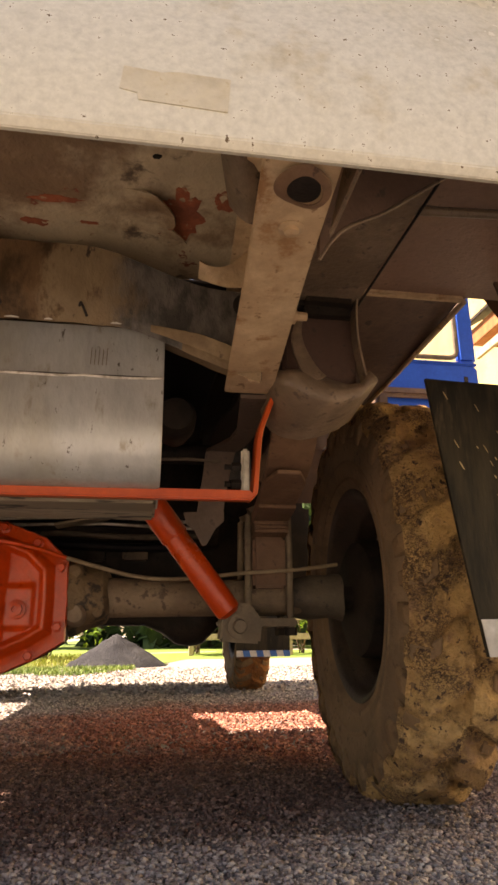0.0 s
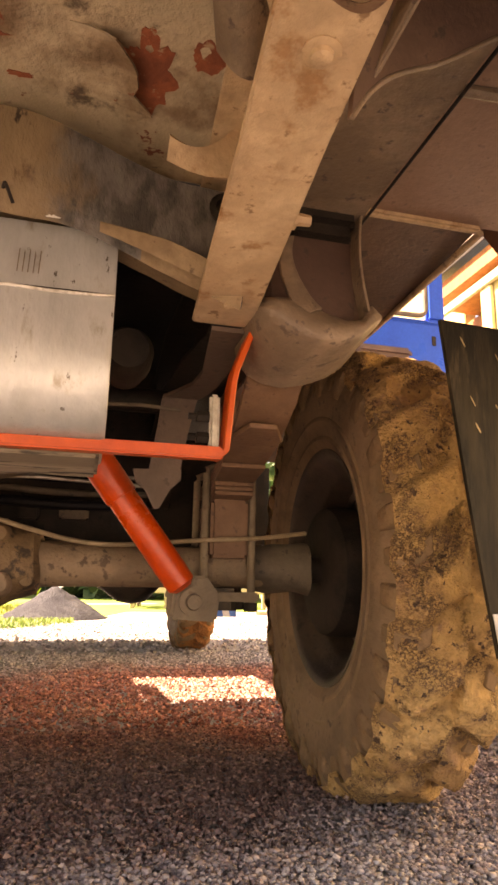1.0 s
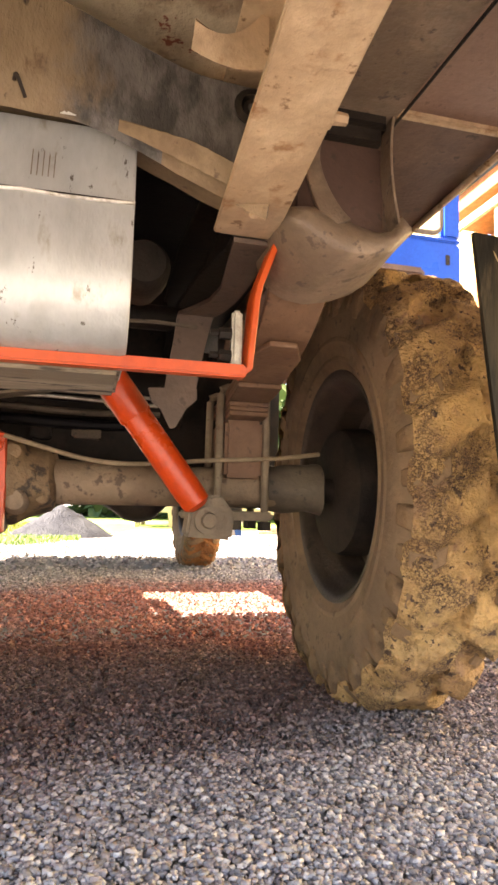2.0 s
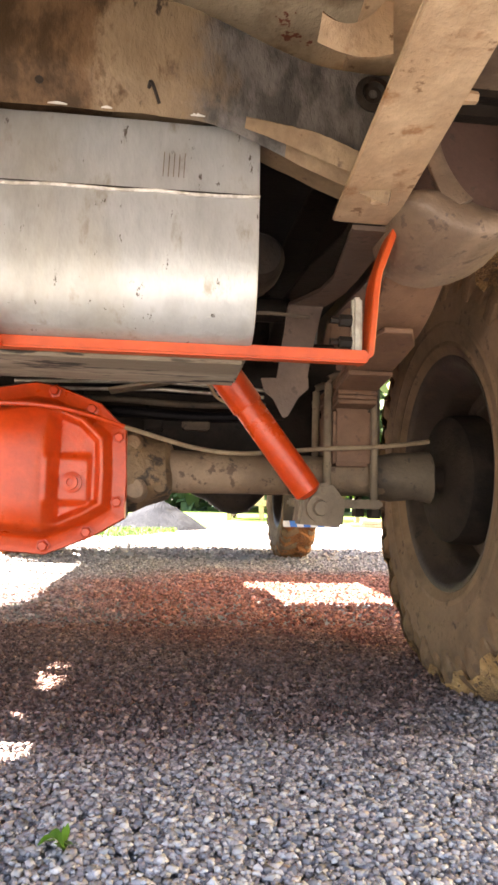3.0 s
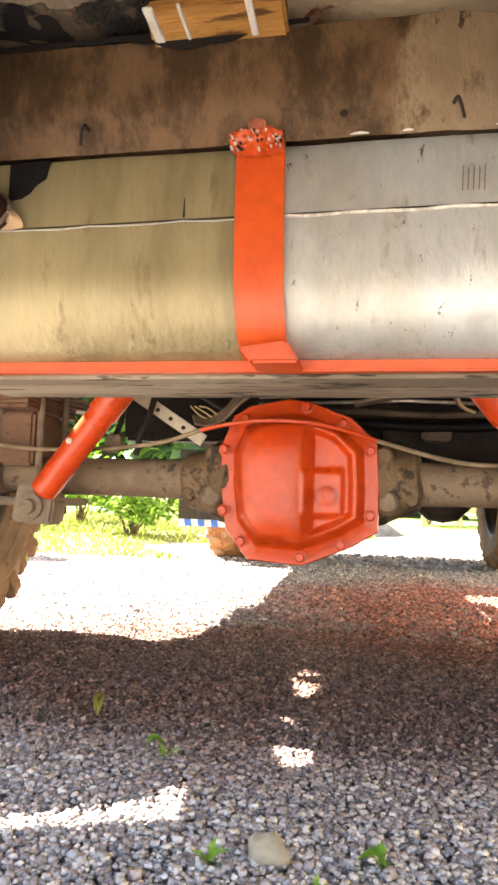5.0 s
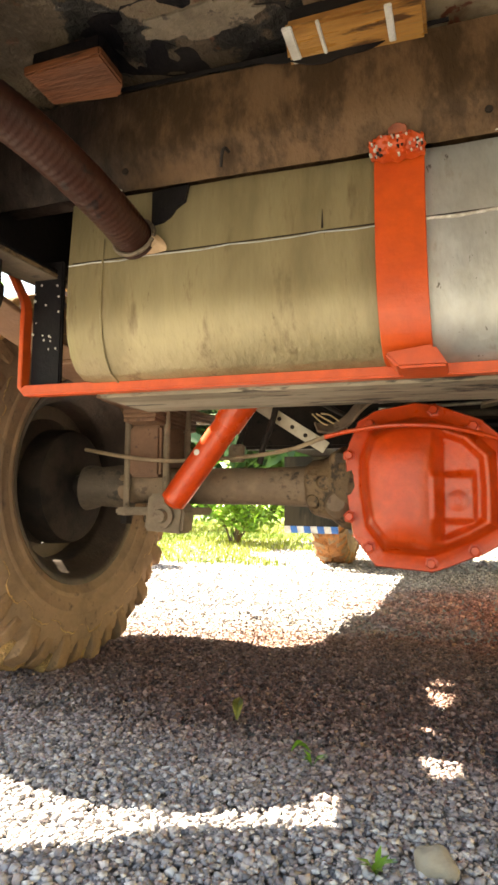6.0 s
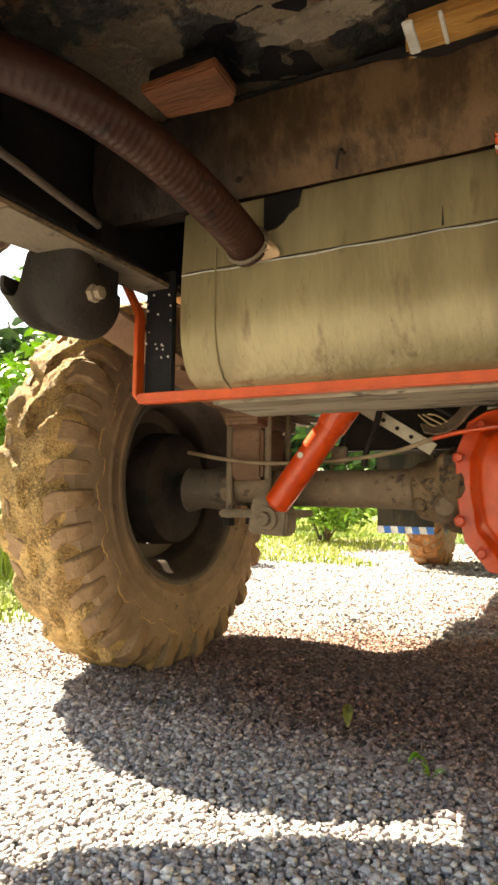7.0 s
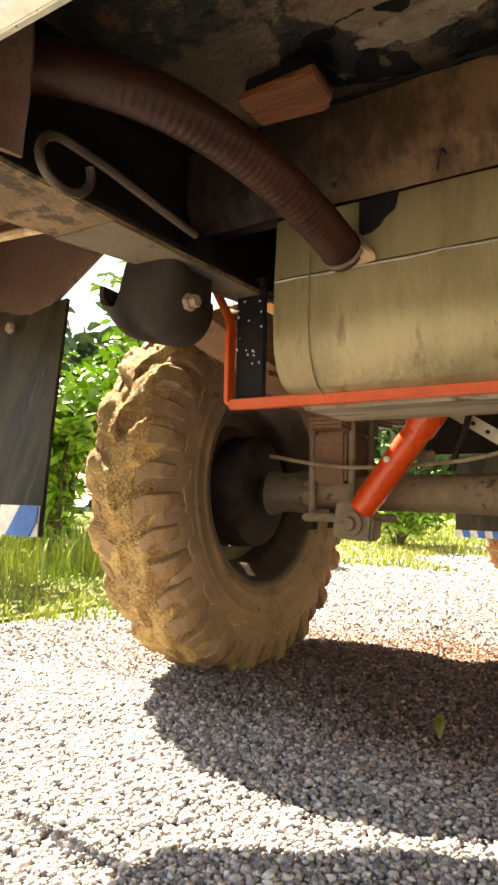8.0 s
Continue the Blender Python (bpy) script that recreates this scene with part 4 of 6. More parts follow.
part("transfer_case", box((-0.34, 0.95, 0.36), (-0.03, 1.30, 0.60), 0.05), DARK, truck, "dark transfer case")
# made-up box, fills a bright opening seen past the axle
part("gap_box", box((0.54, 0.60, 0.44), (0.80, 0.90, 0.70), 0.02), DARK, truck, "added dark box that hides a bright gap under the bed side")
# added plate that keeps the space behind the tank dark
part("backing_plate", prism([(-0.43, 0.47), (-0.05, 0.47), (0.0, 0.43), (0.43, 0.425), (0.43, 0.835), (-0.43, 0.835)], 1, 0.27, 0.31, 0.008), DARK, truck, "added dark plate behind the tank, hides bright gaps")
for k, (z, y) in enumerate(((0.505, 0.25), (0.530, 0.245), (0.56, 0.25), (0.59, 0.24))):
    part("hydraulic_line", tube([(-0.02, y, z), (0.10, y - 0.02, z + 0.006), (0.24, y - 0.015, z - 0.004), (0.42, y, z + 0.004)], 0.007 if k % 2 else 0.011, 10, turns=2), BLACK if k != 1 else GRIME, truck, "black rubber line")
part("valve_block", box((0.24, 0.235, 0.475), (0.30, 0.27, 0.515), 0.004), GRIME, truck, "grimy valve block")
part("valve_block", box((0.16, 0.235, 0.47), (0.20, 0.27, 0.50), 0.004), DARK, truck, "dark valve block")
part("brake_booster", lathe([(0.0, -0.30), (0.028, -0.30), (0.036, -0.285), (0.036, -0.24), (0.03, -0.225), (0.03, -0.2), (0.0, -0.2)], 1, (0.335, 0.0, 0.66), 20), DARK, truck, "dark round canister")
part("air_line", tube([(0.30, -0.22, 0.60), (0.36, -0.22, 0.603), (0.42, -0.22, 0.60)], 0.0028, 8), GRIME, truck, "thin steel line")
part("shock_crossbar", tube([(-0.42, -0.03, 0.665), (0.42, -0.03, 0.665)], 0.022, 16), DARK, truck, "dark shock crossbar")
part("link_arm", strip([(0.20, 0.16, 0.585), (0.26, 0.16, 0.580), (0.295, 0.16, 0.560), (0.305, 0.16, 0.535), (0.33, 0.16, 0.525)], 0.045, 0.006, across=(0, 1, 0.2), turns=2), TAUPE, truck, "dusty curved steel bracket")
BAR = ((-0.435, 0.648, 0.424, 0.474), (-0.36, 0.6465, 0.432, 0.475), (-0.28, 0.646, 0.441, 0.476), (-0.22, 0.646, 0.436, 0.474), (-0.175, 0.646, 0.418, 0.467), (-0.143, 0.646, 0.402, 0.458),
       (-0.138, 0.638, 0.400, 0.456), (-0.134, 0.60, 0.396, 0.448), (-0.132, 0.565, 0.391, 0.441), (-0.131, 0.520, 0.385, 0.434))


def hanging_bar(u, v):
    """A flat steel bar that runs on from the rail, swings inwards and drops."""
    k = min(len(BAR) - 2, int(v * (len(BAR) - 1)))
    y, z, x0, x1 = (a + (b - a) * (v * (len(BAR) - 1) - k) for a, b in zip(BAR[k], BAR[k + 1]))
    return Vector((x0 + (x1 - x0) * u, y, z + 0.0008 * noise.noise((u * 4, v * 14, 3))))


bar = part("rail_bracket", sheet(hanging_bar, 4, 36, 0.006), BOXBROWN, right_rail, "dusty brown flat bar dropping from the rail", 30)
part("bracket_foot", prism([(0.360, 0.522), (0.436, 0.526), (0.437, 0.508), (0.420, 0.492), (0.404, 0.462), (0.396, 0.460), (0.380, 0.490), (0.366, 0.500)], 1, -0.139, -0.1335, 0.001), BOXBROWN, bar, "pointed steel foot")
part("tank_board", box((-0.384, -0.440, 0.4785), (0.304, -0.298, 0.4905), 0.004), BOARD, tank, "weathered grey board under the tank")
part("exhaust_pipe", tube([(0.20, 0.0, 0.60), (0.15, 0.3, 0.60), (0.10, 0.7, 0.52), (0.12, 1.4, 0.46)], 0.026, 14, turns=3), DARK, truck, "dark exhaust pipe")
# invented plate between rail and spring, shuts out the light beyond
part("gap_plate", box((0.43, 0.33, 0.40), (0.60, 0.36, 0.70), 0.006), DARK, truck, "added dark plate that closes a bright gap")
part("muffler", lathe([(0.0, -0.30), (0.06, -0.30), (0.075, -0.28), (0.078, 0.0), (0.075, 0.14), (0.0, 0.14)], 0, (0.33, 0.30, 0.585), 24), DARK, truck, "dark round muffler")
for z in (0.545, 0.56):
    part("pipe_line", tube([(-0.1, 0.2, z), (0.2, 0.16, z + 0.002), (0.41, 0.2, z)], 0.004, 8), STEEL, truck, "thin steel pipe")
hb = part("perforated_bracket", strip([(-0.335, 0.04, 0.551), (-0.307, 0.04, 0.532), (-0.18, 0.04, 0.450)], 0.024, 0.004, across=(0.55, 0.0, 0.83)), STAIN, truck, "pale cream steel bracket with punched holes")
for k in range(3):
    part("punched_hole", lathe([(0.0042, 0), (0.0042, -0.0015), (0, -0.0015)], 1, (-0.272 + 0.026 * k, 0.0375, 0.5085 - 0.0168 * k), 10), DARK, hb)
part("curved_channel", strip([(-0.196, 0.02, 0.488), (-0.165, 0.02, 0.482), (-0.135, 0.02, 0.498), (-0.115, 0.02, 0.524), (-0.09, 0.02, 0.542), (-0.05, 0.02, 0.556)], 0.034, 0.005, across=(-0.35, 0.75, 0.55), turns=2), HANGER, truck, "dusty bent steel channel")
for q in (0.0, 0.008, 0.017):
    part("thin_wire", tube([(-0.205 + q, 0.03, 0.515), (-0.185 + q, 0.025, 0.495 + q), (-0.155 + q, 0.03, 0.485)], 0.0016, 6, turns=2), CHIP, truck, "thin pale wire")
part("cable", tube([(-0.272, 0.02, 0.56), (-0.274, 0.02, 0.525), (-0.283, 0.015, 0.49), (-0.297, 0.015, 0.46), (-0.306, 0.02, 0.42)], 0.0062, 8, turns=2), DARK, truck, "black breather hose")
part("cable", tube([(-0.36, 0.10, 0.60), (-0.37, 0.08, 0.54), (-0.345, 0.05, 0.50), (-0.36, 0.05, 0.46)], 0.006, 8, turns=3), DARK, truck, "black breather hose")
part("cable", tube([(-0.22, 0.10, 0.60), (-0.21, 0.06, 0.55), (-0.16, 0.05, 0.52), (-0.12, 0.06, 0.50)], 0.005, 8, turns=3), DARK, truck, "black cable")
part("hose_bracket", box((-0.375, 0.03, 0.425), (-0.345, 0.05, 0.46), 0.003), MUDDY, truck, "dusty line bracket")
part("axle_link", strip([(0.30, 0.06, 0.57), (0.20, 0.1, 0.55), (0.10, 0.1, 0.53)], 0.05, 0.006, across=(0, 1, 0)), MUDDY, truck, "dusty steel link")

# bed: floor pan, tail panel, sides, wheel wells
def pan(u, v):
    x, y = -0.62 + 1.24 * u, -0.985 + 2.18 * v
    z = 0.834 + 0.009 * noise.noise((x * 6, y * 6, 0.5)) + 0.005 * noise.noise((x * 17, y * 17, 1.5)) + 0.003 * noise.noise((x * 40, y * 40, 2.5))
    return Vector((x, y, z))


bed = part("bed_floor", sheet(lambda u, v: pan(0.44 + 0.56 * u, v * 0.25), 56, 44, 0.004), FLOORPAN, truck, "dented tan floor pan with peeling paint and rust", 60)
part("tar_shaded_floor", sheet(lambda u, v: pan(0.44 * u, v * 0.25), 44, 44, 0.004), TARSHADE, bed, "floor pan with black tar and bare patches, darker for shade", 60)
# black colour stands in for the deep shade over the axle
part("front_floor", sheet(lambda u, v: pan(u, 0.252 + v * 0.748), 20, 30, 0.004), BLACK, bed, "floor pan blackened for the shade ahead of the tank")
def patch(name, cx, cy, rx, ry, material, seed, label, n=26, drop=0.0055):
    bm = bmesh.new()
    ring = []
    for k in range(n):
        a = k / n * math.tau
        r = 1 + 0.5 * noise.noise((math.cos(a) * 1.7 + seed, math.sin(a) * 1.7, seed * 3.1)) + 0.24 * noise.noise((math.cos(a) * 5, math.sin(a) * 5, seed)) + 0.10 * noise.noise((math.cos(a) * 14, math.sin(a) * 14, seed))
        x, y = cx + rx * r * math.cos(a), cy + ry * r * math.sin(a)
        ring.append(bm.verts.new((x, y, pan((x + 0.62) / 1.24, (y + 0.985) / 2.18).z - drop)))
    top = [bm.verts.new(v.co + Vector((0, 0, 0.004))) for v in ring]
    bm.faces.new(ring)
    bm.faces.new(top)
    for k in range(n):
        bm.faces.new((ring[k], ring[(k + 1) % n], top[(k + 1) % n], top[k]))
    return part(name, bm, material, bed, label)


patch("bare_primer", 0.322, -0.596, 0.027, 0.046, PRIMER, 1.3, "red primer where paint has peeled", 60, 0.0045)
patch("bare_primer", 0.378, -0.630, 0.017, 0.020, PRIMER, 2.3, "red primer where paint has peeled", 40, 0.0045)
patch("bare_primer", 0.166, -0.614, 0.030, 0.007, PRIMER, 4.3, "red primer where paint has peeled", 40, 0.0045)
patch("bare_primer", 0.130, -0.558, 0.016, 0.010, PRIMER, 5.3, "red primer where paint has peeled", 40, 0.0045)
patch("bare_primer", 0.203, -0.567, 0.011, 0.006, PRIMER, 7.9, "red primer where paint has peeled", 40, 0.0045)
patch("rust_spot", 0.264, -0.752, 0.007, 0.009, DARK, 6.1, "rust spot")
patch("rust_spot", 0.288, -0.707, 0.005, 0.003, DARK, 6.9, "rust spot")
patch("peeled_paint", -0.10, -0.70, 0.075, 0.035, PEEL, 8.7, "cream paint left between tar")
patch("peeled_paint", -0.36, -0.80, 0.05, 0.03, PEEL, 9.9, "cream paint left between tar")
patch("tar_patch", -0.205, -0.585, 0.11, 0.05, BLACK, 3.7, "shiny black filler put in for the shade above the wood", 60, 0.0045)
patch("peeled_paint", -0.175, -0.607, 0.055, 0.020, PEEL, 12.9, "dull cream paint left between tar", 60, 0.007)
patch("rust_spot", 0.05, -0.74, 0.015, 0.01, DARK, 7.1, "rust spot")
def torn(u, v):
    x = 0.250 + (0.041 + 0.024 * math.sin(min(v / 0.8, 1) * math.pi * 0.7) + 0.022 * max(0, (v - 0.75) / 0.25) + 0.002 * noise.noise((v * 9, 3, 1))) * u
    y = -0.642 + 0.088 * v
    return Vector((x, y, pan((x + 0.62) / 1.24, (y + 0.985) / 2.18).z - 0.003 - 0.013 * u * u))


part("peeled_flap", sheet(torn, 10, 16, 0.002), FLOORPAN, bed, "bent flap of torn sheet metal")
part("floor_brace", sheet(lambda u, v: Vector((0.335 + 0.05 * v + 0.04 * u * u, -0.95 + 0.25 * u, 0.818 - 0.022 * math.sin(v * math.pi) - 0.04 * u * u)), 14, 8, 0.004), HANGER, bed, "bent tan floor brace")
part("gusset", sheet(lambda u, v: Vector((0.345 + 0.07 * u, -0.60 - 0.02 * (1 - u) * v, 0.741 - 0.012 * math.sin(0.2 + u * 2.4) + (0.012 + 0.05 * u * u) * v)), 14, 6, 0.004), TAUPE, bed, "tan gusset plate")
part("wood_block", prism([(-0.372, -0.624), (-0.276, -0.628), (-0.277, -0.58), (-0.292, -0.56), (-0.372, -0.57)], 2, 0.795, 0.806, 0.002), WOOD, bed, "rough sawn red-brown wood packing block")
# black pieces over both wood blocks stand in for the shadow there
part("shade_filler", prism([(-0.37, -0.615), (-0.28, -0.62), (-0.282, -0.58), (-0.30, -0.565), (-0.37, -0.575)], 2, 0.806, 0.828, 0.004), BLACK, bed, "black filler put in for the shade above the wood")
part("wood_block", prism([(-0.09, -0.600), (0.04, -0.606), (0.04, -0.548), (-0.10, -0.548)], 2, 0.797, 0.808, 0.003), GOLDWOOD, bed, "varnished wood packing block")
part("shade_filler", prism([(-0.088, -0.592), (0.038, -0.598), (0.038, -0.552), (-0.095, -0.552)], 2, 0.808, 0.828, 0.004), BLACK, bed, "black filler put in for the shade above the wood")
part("paint_drip", box((-0.093, -0.603, 0.7955), (-0.083, -0.552, 0.799), 0.001), WHITE, bed, "white painted edge")
for x, w in ((-0.060, 0.004), (0.004, 0.007)):
    part("paint_drip", box((x, -0.6035, 0.7958), (x + w, -0.555, 0.7985), 0.0008), WHITE, bed, "white paint drip")
part("side_floor", box((0.472, -0.83, 0.799), (0.606, -0.44, 0.806), 0.002), HANGER, bed, "brown painted floor edge")

tail = part("tail_panel", prism([(-0.979, 0.602), (-0.985, 0.600), (-0.9905, 0.605), (-0.994, 0.622), (-0.9945, 0.648), (-0.990, 0.688), (-0.981, 0.728), (-0.966, 0.79), (-0.955, 0.90), (-0.95, 1.35), (-0.94, 1.35), (-0.945, 0.90), (-0.956, 0.79), (-0.975, 0.70)], 0, -1.03, 1.03, 0.0008), CREAM, truck, "cream painted rear panel with chips and stains")
part("tape_patch", prism([(0.264, 0.630), (0.275, 0.628), (0.276, 0.623), (0.332, 0.621), (0.334, 0.647), (0.300, 0.648), (0.290, 0.646), (0.266, 0.648)], 1, -0.99475, -0.9925, 0), STAIN, tail, "brown stained patch")
for x, side in ((1.0, 1), (-1.0, -1)):
    a, b = sorted((x, x + 0.03 * side))
    rear = [(-0.955, 0.62), (-0.44, 0.62), (-0.36, 0.70), (-0.298, 0.791), (-0.248, 0.877), (-0.175, 0.993), (-0.13, 1.06), (-0.05, 1.24)] if side > 0 else \
           [(-0.955, 0.66), (-0.42, 0.66), (-0.354, 0.73), (-0.30, 0.80), (-0.216, 0.875), (-0.165, 0.949), (-0.08, 1.08), (-0.03, 1.24)]
    part("bed_side", prism([(-0.955, 1.35)] + rear + [(0.60, 1.24), (0.60, 1.05), (0.47 if side > 0 else 0.39, 1.03), (0.47 if side > 0 else 0.39, 0.75), (0.60, 0.752), (0.70, 0.83), (0.95, 0.845), (1.2, 0.858), (1.2, 1.35)], 0, a, b, 0.003), DEEPBROWN, truck, "brown inner face of the bed side panel")
    x0, x1 = sorted((side * 0.602, side * 0.998))
    part("bed_outer_floor", box((x0, -0.955, 0.850), (x1, -0.415, 0.872), 0.004), WELL, truck, "brown painted outer bed floor")
    # added floor piece that keeps the sky out of the gap
    part("outer_floor_front", box((x0, 0.60, 0.850), (x1, 1.168, 0.872), 0.004), BLACK, truck, "black outer floor, closes a gap to the sky")
    part("well_lip", box((x0, -0.424, 0.842), (side * 0.81 if side > 0 else x1, -0.412, 0.874), 0.003) if side > 0 else box((-0.81, -0.424, 0.842), (x1, -0.412, 0.874), 0.003), TAUPE, truck, "dusty turned-down lip")
    if side > 0:
        part("arch_liner", sheet(lambda u, v: Vector((side * (0.818 + 0.182 * v), -0.41 + 0.92 * u, 0.850 + 0.215 * v)), 8, 4, 0.004), DEEPBROWN, truck, "brown sheet closing the fender arch")
    else:
        # short left sheet, added to block a stray sun spot
        part("arch_liner", sheet(lambda u, v: Vector((-0.818 - 0.182 * v, 0.20 + 0.31 * u, 0.850 + 0.215 * v)), 6, 4, 0.004), DEEPBROWN, truck, "brown sheet closing the fender arch")
    f0, f1 = sorted((side * 0.608, side * 0.616))
    part("floor_flange", box((f0, -0.955, 0.815), (f1, -0.43, 0.868), 0.002), DARK, truck, "dark seam flange")
    xi0, xi1 = sorted((side * 0.615, side * 0.632))
    part("well_inner_wall", prism([(-0.414, 0.83), (-0.414, 0.99), (0.62, 0.99), (0.62, 0.66), (0.50, 0.80), (-0.02, 0.79), (-0.20, 0.77)], 0, xi0, xi1, 0.003), DEEPBROWN, truck, "brown inner wheel-well wall")
    xa, xb = sorted((side * 0.632, side * 0.80))
    low = 0.842

    def roof(u, v):
        y = -0.432 + 1.012 * u
        z = low + 0.018 * max(0, (-0.1 - y) / 0.314) - 0.15 * max(0, (y - 0.49) / 0.09)
        return Vector((side * (0.632 + 0.183 * v), y, z))
    # holes cut where sun must pass to light the spots on the gravel
    holes = () if side > 0 else ((-0.735, 0.385, 0.026, 0.088), (-0.734, 0.172, 0.020, 0.015), (-0.722, 0.042, 0.025, 0.045), (-0.815, -0.10, 0.045, 0.065))
    # the right roof takes the deeper brown
    part("well_roof", sheet(roof, 110, 22, 0.004, skip=lambda p: any(((p.x - hx) / rx) ** 2 + ((p.y - hy) / ry) ** 2 < 1 + 0.25 * noise.noise(p * 60) for hx, hy, rx, ry in holes)), DEEPBROWN if side > 0 else WELL, truck, "red-brown wheel-well roof" if side > 0 else "red-brown wheel-well roof with holes that pass sun spots")
part("roof_edge", tube([(0.814, -0.415, 0.845), (0.814, -0.09, 0.838), (0.814, 0.30, 0.838)], 0.0055, 8, turns=2), TAUPE, truck, "pale dusty rolled edge of the wheel well")
part("bed_front", box((-0.998, 1.17, 0.82), (0.998, 1.198, 1.35), 0.004), CREAM, truck, "cream bed front wall")
part("sill_pipe", tube([(0.545, -0.68, 0.806), (0.60, -0.685, 0.806), (0.81, -0.70, 0.806)], 0.006, 10), HANGER, truck, "brown painted thin pipe")
part("floor_seam", tube([(0.6075, -0.83, 0.797), (0.6075, -0.44, 0.797)], 0.0020, 6), DARK, truck, "dark open seam along the floor edge")
lip = [(0.446, -0.80, 0.648), (0.457, -0.80, 0.668), (0.473, -0.80, 0.686), (0.492, -0.80, 0.697), (0.513, -0.80, 0.706), (0.555, -0.80, 0.737), (0.603, -0.80, 0.771)]
part("outrigger", sheet(lambda u, v: Vector(lip[min(6, int(u * 6))]).lerp(Vector(lip[min(6, int(u * 6) + 1)]), (u * 6) % 1) + Vector((0.0, -0.03 * v, 0.10 * v)), 24, 6, 0.004), DEEPBROWN, truck, "dark bent outrigger panel")
part("outrigger_lip", tube(lip, 0.0018, 8, turns=3), HANGER, truck, "dusty rolled edge")
part("rail_gusset", prism([(-0.93, 0.656), (-0.83, 0.652), (-0.88, 0.685), (-0.93, 0.705)], 0, 0.446, 0.450, 0.0015), HANGER, truck, "dusty gusset on the rail")
part("rubber_mount", box((0.507, -0.475, 0.776), (0.606, -0.40, 0.852), 0.014), DARK, truck, "dark rubber body mount")
part("side_bracket", sheet(lambda u, v: Vector((0.613 - 0.014 * math.sin(v * math.pi), -0.478 + 0.026 * u, 0.655 + 0.20 * v)), 2, 12, 0.003), HANGER, truck, "thin dusty bracket")
part("left_tab", sheet(lambda u, v: Vector((-0.022 + (-0.440 + 0.062 * u) * (1 - v) + (-0.386 + 0.003 * u) * v + 0.012 * math.sin(v * math.pi) * (u - 0.3), -0.902 + 0.02 * u + 0.01 * v, 0.80 - 0.178 * v)), 8, 14, 0.004), DEEPBROWN, truck, "dusty hanging steel tab")
rod = [(-0.434, -0.61, 0.662), (-0.435, -0.68, 0.669), (-0.436, -0.75, 0.677), (-0.437, -0.785, 0.6795)]
ring = [(-0.437 + 0.004 * (a - 1.6) / 5, -0.803 + 0.029 * math.cos(a), 0.656 + 0.024 * math.sin(a)) for a in np.linspace(1.65, 6.7, 22)]
part("tow_loop", tube(rod + ring, 0.0044, 10), RIM, truck, "dusty steel rod loop")
part("well_rod", tube([(-0.54, -0.70, 0.665), (-0.70, -0.66, 0.70), (-0.81, -0.65, 0.71)], 0.006, 8, turns=1), TAUPE, truck, "dusty thin rod")
part("left_outrigger", prism([(-0.81, 0.832), (-0.54, 0.832), (-0.54, 0.70), (-0.60, 0.675), (-0.81, 0.66)], 1, -0.80, -0.785, 0.004), DEEPBROWN, truck, "red-brown body outrigger")

# unseen blocker, sized from the shadow edges on the gravel
part("shadow_panel", box((-0.990, 1.202, 0.86), (-0.955, 2.36, 1.63), 0.004), CREAM, truck, "unseen panel that shapes the sun's shadow between bed and cab")

# cab, seen only from beneath; set back so sun falls through behind
cab = part("cab_floor", box((-0.72, 1.62, 0.60), (0.92, 3.35, 0.64), 0.01), DARK, truck, "dark cab floor seen from beneath")
part("cab_body", box((-0.72, 2.2, 0.641), (0.92, 3.35, 1.25), 0.03), CREAM, cab, "cream cab")
# block placed where its shadow ends the sun patch on the gravel
part("gearbox", box((-0.32, 1.25, 0.44), (-0.02, 1.9, 0.595), 0.04), DARK, truck, "dark gearbox block that bounds the sun patch")
part("engine_sump", box((-0.15, 2.2, 0.42), (0.25, 2.9, 0.63), 0.05), DARK, truck, "dark engine sump")
part("front_axle", lathe([(0.036, -0.72), (0.036, 0.2), (0.08, 0.30), (0.14, 0.38), (0.155, 0.46), (0.14, 0.54), (0.08, 0.60), (0.036, 0.64), (0.036, 0.72)], 0, (0.11, 2.62, 0.39), 24), DARK, truck, "dark front axle")

# wheels
R = 0.366


def tyre():
    half = [(0.212, 0.066), (0.222, 0.077), (0.236, 0.085), (0.239, 0.088), (0.244, 0.088), (0.247, 0.087), (0.272, 0.0925), (0.275, 0.095), (0.280, 0.0952), (0.283, 0.0937),
            (0.305, 0.0960), (0.332, 0.0940), (0.358, 0.083), (R, 0.070), (R + 0.004, 0.035)]
    prof = [(r, -x) for r, x in half] + [(R + 0.005, 0.0)] + half[::-1]
    bm = lathe(prof + [prof[0]], 0, (0, 0, 0), 72, caps=False)
    return bm


LUGS = 20


